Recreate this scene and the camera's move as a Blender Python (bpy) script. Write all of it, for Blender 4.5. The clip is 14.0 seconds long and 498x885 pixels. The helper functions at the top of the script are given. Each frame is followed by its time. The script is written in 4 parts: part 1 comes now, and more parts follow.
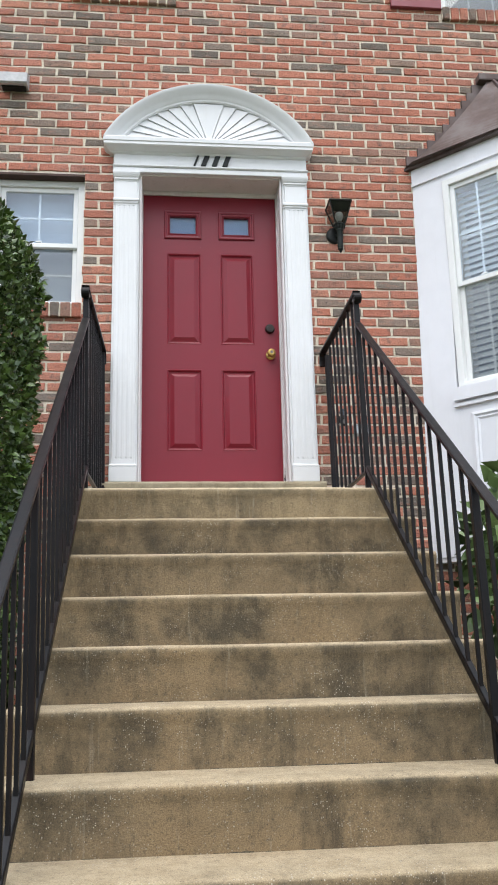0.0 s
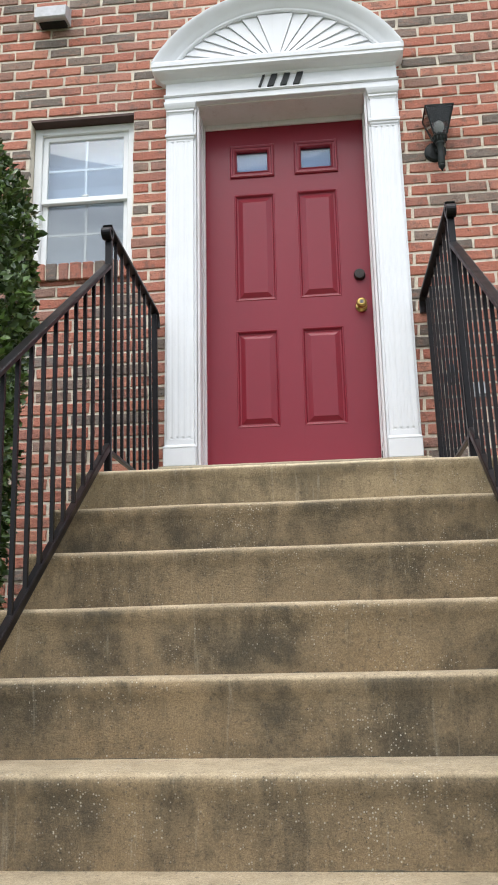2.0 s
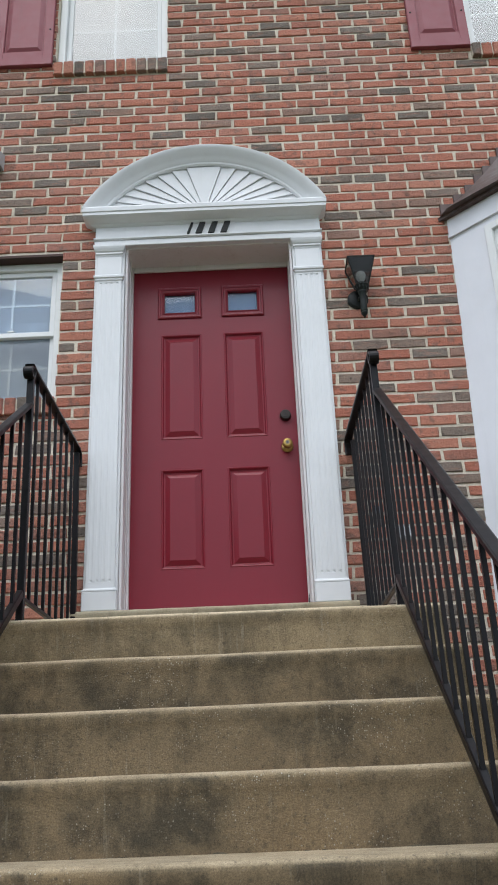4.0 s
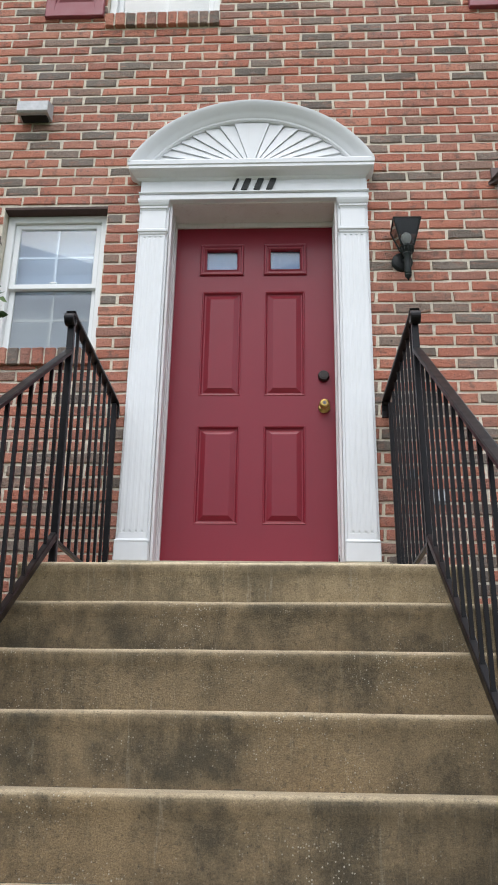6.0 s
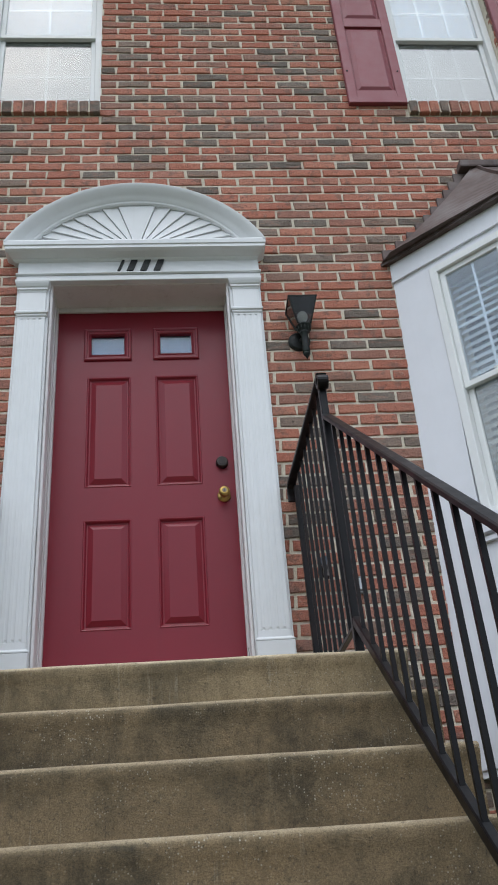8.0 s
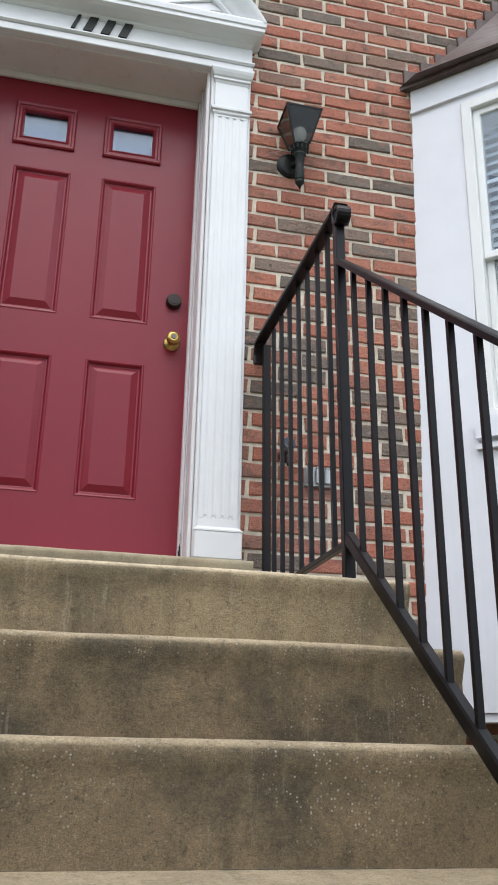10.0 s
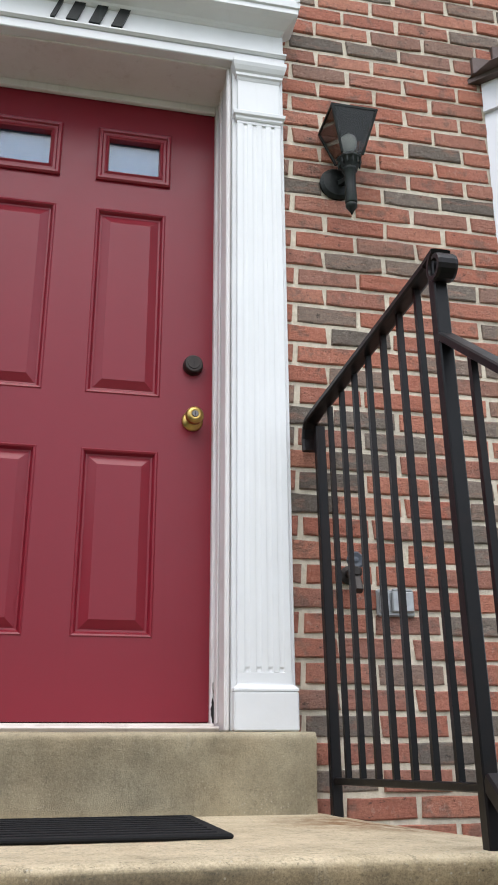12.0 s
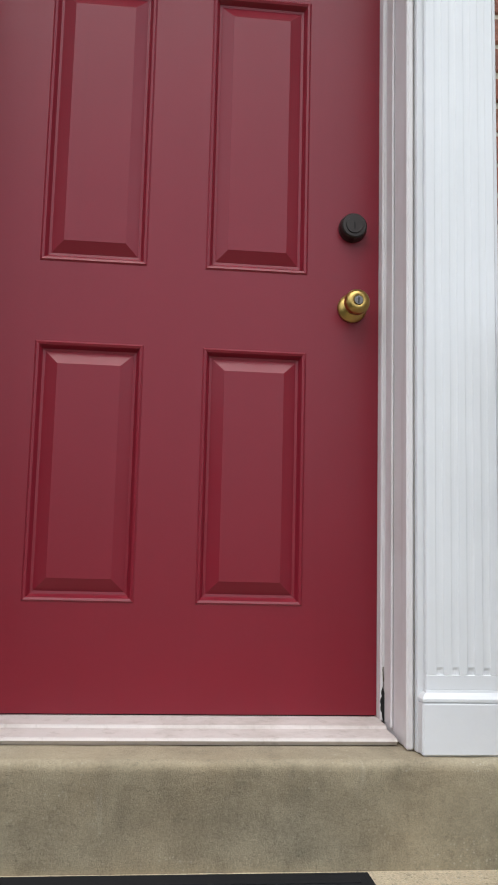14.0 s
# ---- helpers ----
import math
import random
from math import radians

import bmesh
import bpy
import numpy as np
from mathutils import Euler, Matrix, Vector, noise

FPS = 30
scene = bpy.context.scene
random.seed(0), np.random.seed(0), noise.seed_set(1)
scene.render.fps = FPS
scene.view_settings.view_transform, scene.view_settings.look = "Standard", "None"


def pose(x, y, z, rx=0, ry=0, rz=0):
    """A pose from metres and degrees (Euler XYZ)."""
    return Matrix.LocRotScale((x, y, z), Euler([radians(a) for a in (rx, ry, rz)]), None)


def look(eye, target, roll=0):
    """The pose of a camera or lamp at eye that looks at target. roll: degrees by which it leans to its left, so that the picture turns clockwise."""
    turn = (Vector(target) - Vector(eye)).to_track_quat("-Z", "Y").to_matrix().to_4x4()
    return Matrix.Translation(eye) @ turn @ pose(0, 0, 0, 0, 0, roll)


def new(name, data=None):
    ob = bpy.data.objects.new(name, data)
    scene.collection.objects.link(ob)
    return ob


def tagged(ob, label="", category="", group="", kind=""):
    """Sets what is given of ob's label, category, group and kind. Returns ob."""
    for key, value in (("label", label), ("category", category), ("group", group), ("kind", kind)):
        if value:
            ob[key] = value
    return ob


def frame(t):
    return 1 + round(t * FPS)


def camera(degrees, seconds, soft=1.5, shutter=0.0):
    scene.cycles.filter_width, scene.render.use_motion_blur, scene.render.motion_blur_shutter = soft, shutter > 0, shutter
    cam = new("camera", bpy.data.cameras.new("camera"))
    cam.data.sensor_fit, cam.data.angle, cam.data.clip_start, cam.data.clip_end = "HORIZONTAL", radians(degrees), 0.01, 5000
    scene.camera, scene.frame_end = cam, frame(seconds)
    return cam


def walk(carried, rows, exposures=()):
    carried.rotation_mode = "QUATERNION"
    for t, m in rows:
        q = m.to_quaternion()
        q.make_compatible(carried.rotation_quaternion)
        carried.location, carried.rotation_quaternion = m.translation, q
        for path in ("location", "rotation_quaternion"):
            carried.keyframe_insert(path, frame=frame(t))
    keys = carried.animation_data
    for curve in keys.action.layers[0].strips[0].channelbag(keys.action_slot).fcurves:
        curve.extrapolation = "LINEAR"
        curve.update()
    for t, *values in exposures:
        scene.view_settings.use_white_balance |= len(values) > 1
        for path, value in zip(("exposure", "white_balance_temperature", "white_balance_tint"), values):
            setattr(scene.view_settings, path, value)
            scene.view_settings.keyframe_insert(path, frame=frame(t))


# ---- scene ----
EXPOSURES = [(0.0, 0.48, 6500, 10), (0.5, 0.45, 6450, 10), (1.5, 0.53, 6550, 10), (2.7, 0.60, 6550, 10), (3.0, 0.50, 6500, 10), (3.5, 0.16, 6350, 9), (4.2, 0.04, 6250, 9),
             (6.3, 0.32, 6450, 10), (6.6, 0.30, 6450, 10), (7.0, 0.20, 6400, 9), (7.5, -0.18, 6150, 8), (7.7, -0.18, 6150, 8), (9.8, 0.32, 6400, 10),
             (11.0, 0.46, 6450, 10), (12.5, 0.42, 6500, 10), (14.0, 0.24, 6500, 10)]
cam = camera(32.0, 14.0, soft=1.8)
PATH = [
    (0, (-0.33, -5.448, -1.067), (-0.129, -3.519, -0.579), -1.3),
    (0.5, (-0.108, -5.196, -1.077), (-0.087, -3.25, -0.617), -1.5),
    (1, (0.057, -4.953, -1.047), (-0.017, -3.014, -0.565), -1.1),
    (1.5, (0.072, -4.635, -0.982), (-0.022, -2.686, -0.542), -0.4),
    (2, (0.201, -4.446, -0.987), (0.012, -2.519, -0.484), -1.1),
    (2.5, (0.253, -4.324, -0.916), (0.064, -2.43, -0.3), -0.8),
    (3, (0.233, -4.381, -0.902), (0.168, -2.527, -0.154), -1.5),
    (3.5, (0.224, -4.381, -0.902), (0.209, -2.542, -0.115), -2.2),
    (4, (0.221, -4.376, -0.899), (0.207, -2.533, -0.121), -2.3),
    (4.2, (0.208, -4.378, -0.904), (0.196, -2.529, -0.142), -2.1),
    (6.3, (0.232, -4.325, -0.975), (0.129, -2.462, -0.254), 1.4),
    (6.5, (0.25, -4.276, -0.978), (0.162, -2.444, -0.179), 2.0),
    (7, (0.311, -4.224, -1.03), (0.193, -2.459, -0.097), 0.7),
    (7.5, (0.238, -4.099, -1.023), (0.256, -2.375, -0.01), -4.6),
    (7.7, (0.205, -4.014, -1.017), (0.314, -2.286, -0.016), -5.9),
    (9.8, (0.032, -3.19, -0.668), (0.399, -1.373, 0.082), 1.2),
    (10, (0.015, -3.133, -0.623), (0.43, -1.296, 0.051), 1.2),
    (10.5, (0.028, -2.918, -0.474), (0.456, -1.048, 0.089), 0.2),
    (11, (0.002, -2.774, -0.362), (0.492, -0.911, 0.176), -0.3),
    (11.5, (0.008, -2.672, -0.245), (0.511, -0.84, 0.38), -0.1),
    (12, (0.042, -2.481, -0.047), (0.438, -0.639, 0.624), -0.3),
    (12.5, (0.019, -2.349, 0.076), (0.343, -0.483, 0.721), -0.6),
    (13, (0.025, -2.217, 0.152), (0.249, -0.361, 0.862), -0.0),
    (13.5, (0.068, -2.074, 0.277), (0.175, -0.161, 0.851), 0.7),
    (14, (-0.021, -1.858, 0.359), (0.184, 0.115, 0.617), 1.4),
]
walk(cam, [(t, look(eye, target, roll)) for t, eye, target, roll in PATH], exposures=EXPOSURES)

# ---- daylight: bright, cloudy sky ----
world = bpy.data.worlds.new("cloudy_sky")
scene.world = world
world.use_nodes = True
wn, wl = world.node_tree.nodes, world.node_tree.links
wn.clear()
w_out, w_bg = wn.new("ShaderNodeOutputWorld"), wn.new("ShaderNodeBackground")
w_sky = wn.new("ShaderNodeTexSky")
w_sky.sky_type, w_sky.sun_disc = "NISHITA", False
w_sky.sun_elevation, w_sky.sun_rotation = radians(62), radians(190)
w_sky.air_density, w_sky.dust_density = 1.0, 2.5
w_coord, w_map = wn.new("ShaderNodeTexCoord"), wn.new("ShaderNodeMapping")
w_map.inputs["Scale"].default_value = (1.0, 1.0, 2.2)
w_noise, w_ramp = wn.new("ShaderNodeTexNoise"), wn.new("ShaderNodeValToRGB")
w_noise.inputs["Scale"].default_value, w_noise.inputs["Detail"].default_value = 2.6, 7.0
w_noise.inputs["Roughness"].default_value = 0.55
w_ramp.color_ramp.elements[0].position, w_ramp.color_ramp.elements[1].position = 0.38, 0.60
w_ramp.color_ramp.elements[0].color = (0.26, 0.26, 0.26, 1)
w_mix = wn.new("ShaderNodeMix")
w_mix.data_type = "RGBA"
w_mix.inputs[7].default_value = (10.9, 11.8, 13.0, 1)
w_split, w_rise, w_gain = wn.new("ShaderNodeSeparateXYZ"), wn.new("ShaderNodeMapRange"), wn.new("ShaderNodeMix")
w_gain.data_type, w_gain.blend_type = "RGBA", "MULTIPLY"
w_gain.inputs[0].default_value = 1.0
for slot, value in enumerate((0.0, 1.0, 0.75, 2.1), 1):
    w_rise.inputs[slot].default_value = value
wl.new(w_coord.outputs["Generated"], w_split.inputs[0])
wl.new(w_split.outputs["Z"], w_rise.inputs[0])
wl.new(w_coord.outputs["Generated"], w_map.inputs["Vector"])
wl.new(w_map.outputs["Vector"], w_noise.inputs["Vector"])
wl.new(w_noise.outputs["Fac"], w_ramp.inputs["Fac"])
wl.new(w_ramp.outputs["Color"], w_mix.inputs[0])
wl.new(w_sky.outputs["Color"], w_mix.inputs[6])
wl.new(w_mix.outputs[2], w_gain.inputs[6])
wl.new(w_rise.outputs[0], w_gain.inputs[7])
wl.new(w_gain.outputs[2], w_bg.inputs["Color"])
w_bg.inputs["Strength"].default_value = 0.1
wl.new(w_bg.outputs["Background"], w_out.inputs["Surface"])

sun = new("sun", bpy.data.lights.new("sun", "SUN"))
sun.data.energy, sun.data.angle, sun.data.color = 1.2, radians(60), (1.0, 0.97, 0.93)
sun.matrix_basis = look((-0.8, -4.2, 8.5), (0, 0, 0.5))


# ---- materials ----
class Nodes:
    """A node material with short ways to add and join nodes."""

    def __init__(self, name):
        self.mat = bpy.data.materials.new(name)
        self.mat.use_nodes = True
        self.tree = self.mat.node_tree
        self.bsdf = self.tree.nodes["Principled BSDF"]
        self.pos = self.tree.nodes.new("ShaderNodeNewGeometry").outputs["Position"]

    def add(self, kind, **values):
        node = self.tree.nodes.new(kind)
        for key, value in values.items():
            node.inputs[key.replace("_", " ")].default_value = value
        return node

    def link(self, a, b):
        self.tree.links.new(a, b)

    def mapped(self, scale, vector=None):
        m = self.add("ShaderNodeMapping", Scale=scale)
        self.link(vector or self.pos, m.inputs["Vector"])
        return m.outputs["Vector"]

    def noise(self, scale, detail=4.0, rough=0.6, vector=None):
        n = self.add("ShaderNodeTexNoise", Scale=scale, Detail=detail, Roughness=rough)
        self.link(vector or self.pos, n.inputs["Vector"])
        return n.outputs["Fac"]

    def ramp(self, fac, stops):
        r = self.tree.nodes.new("ShaderNodeValToRGB")
        e = r.color_ramp.elements
        while len(e) < len(stops):
            e.new(0.5)
        for item, (p, c) in zip(e, stops):
            item.position, item.color = p, (*c, 1) if len(c) == 3 else c
        self.link(fac, r.inputs["Fac"])
        return r.outputs["Color"]

    def mix(self, fac, a, b, blend="MIX"):
        m = self.tree.nodes.new("ShaderNodeMix")
        m.data_type, m.blend_type = "RGBA", blend
        for slot, value in ((0, fac), (6, a), (7, b)):
            if hasattr(value, "is_linked"):
                self.link(value, m.inputs[slot])
            elif slot == 0:
                m.inputs[0].default_value = value
            else:
                m.inputs[slot].default_value = (*value, 1)
        return m.outputs[2]

    def level(self, fac, low, high, to_low=0.0, to_high=1.0):
        m = self.tree.nodes.new("ShaderNodeMapRange")
        for slot, value in enumerate((low, high, to_low, to_high), 1):
            m.inputs[slot].default_value = value
        self.link(fac, m.inputs[0])
        return m.outputs[0]

    def color(self, value):
        if hasattr(value, "is_linked"):
            self.link(value, self.bsdf.inputs["Base Color"])
        else:
            self.bsdf.inputs["Base Color"].default_value = (*value, 1)

    def rough(self, value):
        if hasattr(value, "is_linked"):
            self.link(value, self.bsdf.inputs["Roughness"])
        else:
            self.bsdf.inputs["Roughness"].default_value = value

    def bump(self, height, strength, distance):
        b = self.add("ShaderNodeBump", Strength=strength, Distance=distance)
        self.link(height, b.inputs["Height"])
        self.link(b.outputs["Normal"], self.bsdf.inputs["Normal"])


def brick_material(name, per_island):
    m = Nodes(name)
    if per_island:
        pick = m.tree.nodes.new("ShaderNodeNewGeometry").outputs["Random Per Island"]
    else:
        pick = m.tree.nodes.new("ShaderNodeObjectInfo").outputs["Random"]
    base = m.ramp(pick, [(0.0, (0.129, 0.107, 0.089)), (0.11, (0.194, 0.159, 0.131)), (0.20, (0.257, 0.174, 0.133)), (0.27, (0.338, 0.150, 0.109)),
                         (0.42, (0.398, 0.133, 0.087)), (0.64, (0.458, 0.161, 0.104)), (0.84, (0.501, 0.203, 0.135)), (1.0, (0.365, 0.150, 0.107))])
    # clouded burn marks, different on every brick
    patch = m.noise(14.0, 4.0, 0.7)
    base = m.mix(m.level(patch, 0.54, 0.63, 0.0, 0.58), base, (0.140, 0.100, 0.082))
    flame = m.noise(1.0, 4.0, 0.6, m.mapped((10.0, 10.0, 34.0)))
    base = m.mix(m.level(flame, 0.52, 0.70, 0.0, 0.45), base, (0.46, 0.20, 0.13))
    grain = m.noise(120.0, 5.0, 0.8)
    base = m.mix(m.level(grain, 0.38, 0.68, 0.0, 0.8), base, (0.92, 0.88, 0.84), "SOFT_LIGHT")
    pits = m.noise(1.0, 5.0, 0.75, m.mapped((38.0, 38.0, 62.0)))
    base = m.mix(m.level(pits, 0.60, 0.67, 0.0, 0.75), base, (0.045, 0.034, 0.029))
    smear = m.noise(30.0, 4.0, 0.8)
    base = m.mix(m.level(smear, 0.60, 0.75, 0.0, 0.40), base, (0.52, 0.46, 0.39))
    bloom = m.noise(1.6, 4.0)
    base = m.mix(m.level(bloom, 0.50, 0.72, 0.0, 0.14), base, (0.42, 0.37, 0.35))
    m.color(base)
    m.rough(0.9)
    crease = m.noise(1.0, 7.0, 0.8, m.mapped((42.0, 42.0, 70.0)))
    m.bump(crease, 1.0, 0.018)
    return m.mat


def mortar_material():
    m = Nodes("mortar")
    base = m.ramp(m.noise(45.0, 5.0), [(0.3, (0.60, 0.535, 0.42)), (0.7, (0.78, 0.71, 0.585))])
    m.color(m.mix(m.level(m.noise(4.0, 5.0, 0.7), 0.48, 0.72, 0.0, 0.45), base, (0.38, 0.33, 0.265)))
    m.rough(0.92)
    m.bump(m.noise(90.0, 6.0, 0.8), 0.9, 0.006)
    return m.mat


NOSE_RUST = -0.19


def concrete_material(name, tint, stain, grit, top_pale=0.0, worn=(0.44, 0.345, 0.222)):
    m = Nodes(name)
    base = m.ramp(m.noise(7.0, 6.0, 0.7), [(0.28, tuple(c * 0.70 for c in tint)), (0.50, tint), (0.76, tuple(min(1, c * 1.28) for c in tint))])
    # upward faces mixed paler: sky light painted onto treads, plus rubbing by feet
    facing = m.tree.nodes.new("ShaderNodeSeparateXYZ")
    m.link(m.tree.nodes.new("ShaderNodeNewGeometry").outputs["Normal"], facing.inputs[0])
    top_light = m.tree.nodes.new("ShaderNodeMath")
    top_light.operation = "MULTIPLY"
    m.link(m.level(facing.outputs["Z"], 0.35, 0.75), top_light.inputs[0])
    m.link(m.level(m.noise(9.0, 6.0, 0.75), 0.30, 0.60, top_pale * 0.4, top_pale), top_light.inputs[1])
    warm = m.noise(1.3, 3.0)
    base = m.mix(m.level(warm, 0.46, 0.68, 0.0, 0.45), base, (0.275, 0.188, 0.098))
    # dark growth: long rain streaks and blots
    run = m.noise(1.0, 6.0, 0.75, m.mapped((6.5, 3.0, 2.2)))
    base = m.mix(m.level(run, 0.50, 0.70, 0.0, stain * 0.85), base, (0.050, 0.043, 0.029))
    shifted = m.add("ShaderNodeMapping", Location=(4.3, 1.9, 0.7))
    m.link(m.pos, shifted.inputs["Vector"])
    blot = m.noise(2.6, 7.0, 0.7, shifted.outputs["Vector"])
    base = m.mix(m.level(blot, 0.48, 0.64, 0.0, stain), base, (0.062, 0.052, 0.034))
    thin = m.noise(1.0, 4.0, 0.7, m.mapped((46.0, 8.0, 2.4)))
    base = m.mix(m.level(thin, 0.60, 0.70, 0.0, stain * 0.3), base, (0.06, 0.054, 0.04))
    pale = m.noise(1.0, 4.0, 0.7, m.mapped((30.0, 8.0, 2.0)))
    base = m.mix(m.level(pale, 0.62, 0.74, 0.0, 0.35), base, (0.40, 0.36, 0.28))
    # worn is the paler tone of upward faces, sky light included
    base = m.mix(top_light.outputs[0], base, worn)
    sand = m.noise(230.0, 4.0, 0.85)
    base = m.mix(m.level(sand, 0.40, 0.62, 0.0, grit), base, (0.92, 0.90, 0.85), "SOFT_LIGHT")
    pocks = m.noise(62.0, 5.0, 0.8)
    base = m.mix(m.level(pocks, 0.55, 0.66, 0.0, grit * 0.55), base, (0.06, 0.052, 0.04))
    dots = m.noise(150.0, 3.0, 0.7)
    base = m.mix(m.level(dots, 0.62, 0.70, 0.0, grit * 0.7), base, (0.05, 0.045, 0.035))
    # bare pebbles, in patches
    cell = m.add("ShaderNodeTexVoronoi", Scale=165.0)
    m.link(m.pos, cell.inputs["Vector"])
    where = m.level(m.noise(4.2, 5.0, 0.7), 0.47, 0.62, 0.0, grit)
    few = m.tree.nodes.new("ShaderNodeSeparateColor")
    m.link(cell.outputs["Color"], few.inputs[0])
    stone = m.tree.nodes.new("ShaderNodeMath")
    stone.operation = "MULTIPLY"
    m.link(m.level(cell.outputs["Distance"], 0.40, 0.24), stone.inputs[0])
    m.link(m.level(few.outputs[0], 0.78, 0.84), stone.inputs[1])
    shown = m.tree.nodes.new("ShaderNodeMath")
    shown.operation = "MULTIPLY"
    m.link(stone.outputs[0], shown.inputs[0])
    m.link(where, shown.inputs[1])
    base = m.mix(shown.outputs[0], base, (0.56, 0.51, 0.41))
    # rust run-off round the railing's foot on the landing
    gap = m.add("ShaderNodeVectorMath")
    gap.operation = "DISTANCE"
    m.link(m.pos, gap.inputs[0])
    gap.inputs[1].default_value = (0.735, -0.50, NOSE_RUST)
    near = m.level(gap.outputs["Value"], 0.24, 0.05)
    rusty = m.tree.nodes.new("ShaderNodeMath")
    rusty.operation = "MULTIPLY"
    m.link(near, rusty.inputs[0])
    m.link(m.level(m.noise(22.0, 4.0), 0.34, 0.58, 0.0, 1.0), rusty.inputs[1])
    base = m.mix(rusty.outputs[0], base, (0.24, 0.098, 0.026))
    m.color(base)
    m.rough(0.9)
    m.bump(m.noise(70.0, 7.0, 0.85), 0.3 + 0.7 * grit, 0.007)
    return m.mat


def paint_material(name, tint, dirt, amount, rough, spread=0.05, bump=0.12, wear_scale=2.2):
    m = Nodes(name)
    low = tuple(c * (1 - spread) for c in tint)
    base = m.ramp(m.noise(6.0, 4.0), [(0.3, low), (0.7, tint)])
    base = m.mix(m.level(m.noise(wear_scale, 6.0, 0.7), 0.50, 0.78, 0.0, amount), base, dirt)
    run = m.noise(1.0, 4.0, 0.7, m.mapped((26.0, 26.0, 1.2)))
    base = m.mix(m.level(run, 0.55, 0.75, 0.0, amount), base, dirt)
    m.color(base)
    m.rough(m.level(m.noise(14.0, 3.0), 0.3, 0.7, rough * 0.85, min(1.0, rough * 1.2)))
    m.bump(m.noise(130.0, 3.0), bump, 0.0015)
    return m.mat


def plain_material(name, tint, rough, metal=0.0, spread=0.15, scale=30.0):
    m = Nodes(name)
    m.color(m.ramp(m.noise(scale, 4.0), [(0.3, tuple(c * (1 - spread) for c in tint)), (0.7, tuple(min(1, c * (1 + spread)) for c in tint))]))
    m.rough(rough)
    m.bsdf.inputs["Metallic"].default_value = metal
    m.bump(m.noise(180.0, 3.0), 0.12, 0.001)
    return m.mat


def glass_material(name, tint, shine_at_front):
    m = Nodes(name)
    t = m.tree
    clear, shine = t.nodes.new("ShaderNodeBsdfTransparent"), t.nodes.new("ShaderNodeBsdfGlossy")
    clear.inputs["Color"].default_value = (*tint, 1)
    shine.inputs["Roughness"].default_value = 0.01
    rim = t.nodes.new("ShaderNodeMath")
    rim.operation = "POWER"
    rim.inputs[1].default_value = 4.0
    m.link(t.nodes.new("ShaderNodeLayerWeight").outputs["Facing"], rim.inputs[0])
    strength = m.level(rim.outputs[0], 0.0, 1.0, shine_at_front, 1.0)
    both = t.nodes.new("ShaderNodeMixShader")
    m.link(strength, both.inputs[0])
    m.link(clear.outputs[0], both.inputs[1])
    m.link(shine.outputs[0], both.inputs[2])
    wave = m.add("ShaderNodeBump", Strength=0.05, Distance=0.004)
    m.link(m.noise(3.0, 2.0), wave.inputs["Height"])
    m.link(wave.outputs["Normal"], shine.inputs["Normal"])
    m.link(both.outputs[0], t.nodes["Material Output"].inputs["Surface"])
    return m.mat


def leaf_material(name, dark, light, rough):
    m = Nodes(name)
    pick = m.tree.nodes.new("ShaderNodeNewGeometry").outputs["Random Per Island"]
    m.color(m.ramp(pick, [(0.0, dark), (0.7, light), (1.0, tuple(c * 1.35 for c in light))]))
    m.rough(rough)
    m.bsdf.inputs["Subsurface Weight"].default_value = 0.0
    m.bump(m.noise(220.0, 2.0), 0.15, 0.001)
    return m.mat


def copper_material():
    m = Nodes("weathered_copper")
    base = m.ramp(m.noise(3.0, 6.0, 0.65), [(0.3, (0.052, 0.034, 0.030)), (0.5, (0.105, 0.074, 0.066)), (0.7, (0.165, 0.140, 0.134))])
    run = m.noise(1.0, 4.0, 0.6, m.mapped((14.0, 14.0, 1.4)))
    base = m.mix(m.level(run, 0.5, 0.7, 0.0, 0.5), base, (0.15, 0.135, 0.13))
    m.color(base)
    m.rough(0.62)
    m.bsdf.inputs["Metallic"].default_value = 0.35
    m.bump(m.noise(22.0, 4.0), 0.25, 0.004)
    return m.mat


def ground_material():
    m = Nodes("mulch_and_grass")
    base = m.ramp(m.noise(26.0, 6.0, 0.7), [(0.3, (0.035, 0.028, 0.020)), (0.7, (0.115, 0.082, 0.052))])
    green = m.ramp(m.noise(60.0, 4.0), [(0.3, (0.030, 0.052, 0.014)), (0.7, (0.075, 0.110, 0.030))])
    m.color(m.mix(m.level(m.noise(0.5, 3.0), 0.42, 0.52), base, green))
    m.rough(0.95)
    m.bump(m.noise(45.0, 5.0, 0.8), 0.9, 0.02)
    return m.mat


BRICK_OWN = brick_material("brick_face", False)
BRICK_REST = brick_material("brick_field", True)
MORTAR = mortar_material()
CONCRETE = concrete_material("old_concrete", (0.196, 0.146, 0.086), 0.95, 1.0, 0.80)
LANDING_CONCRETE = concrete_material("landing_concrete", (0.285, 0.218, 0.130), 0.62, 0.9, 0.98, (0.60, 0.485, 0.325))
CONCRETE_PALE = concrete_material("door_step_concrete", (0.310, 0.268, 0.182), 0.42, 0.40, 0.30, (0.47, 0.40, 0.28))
PATH_CONCRETE = concrete_material("path_concrete", (0.260, 0.235, 0.185), 0.40, 0.60)
WHITE = paint_material("white_paint", (0.705, 0.715, 0.722), (0.50, 0.48, 0.45), 0.14, 0.42)
JAMB_WHITE = paint_material("old_white_paint", (0.70, 0.67, 0.665), (0.44, 0.37, 0.34), 0.40, 0.5)
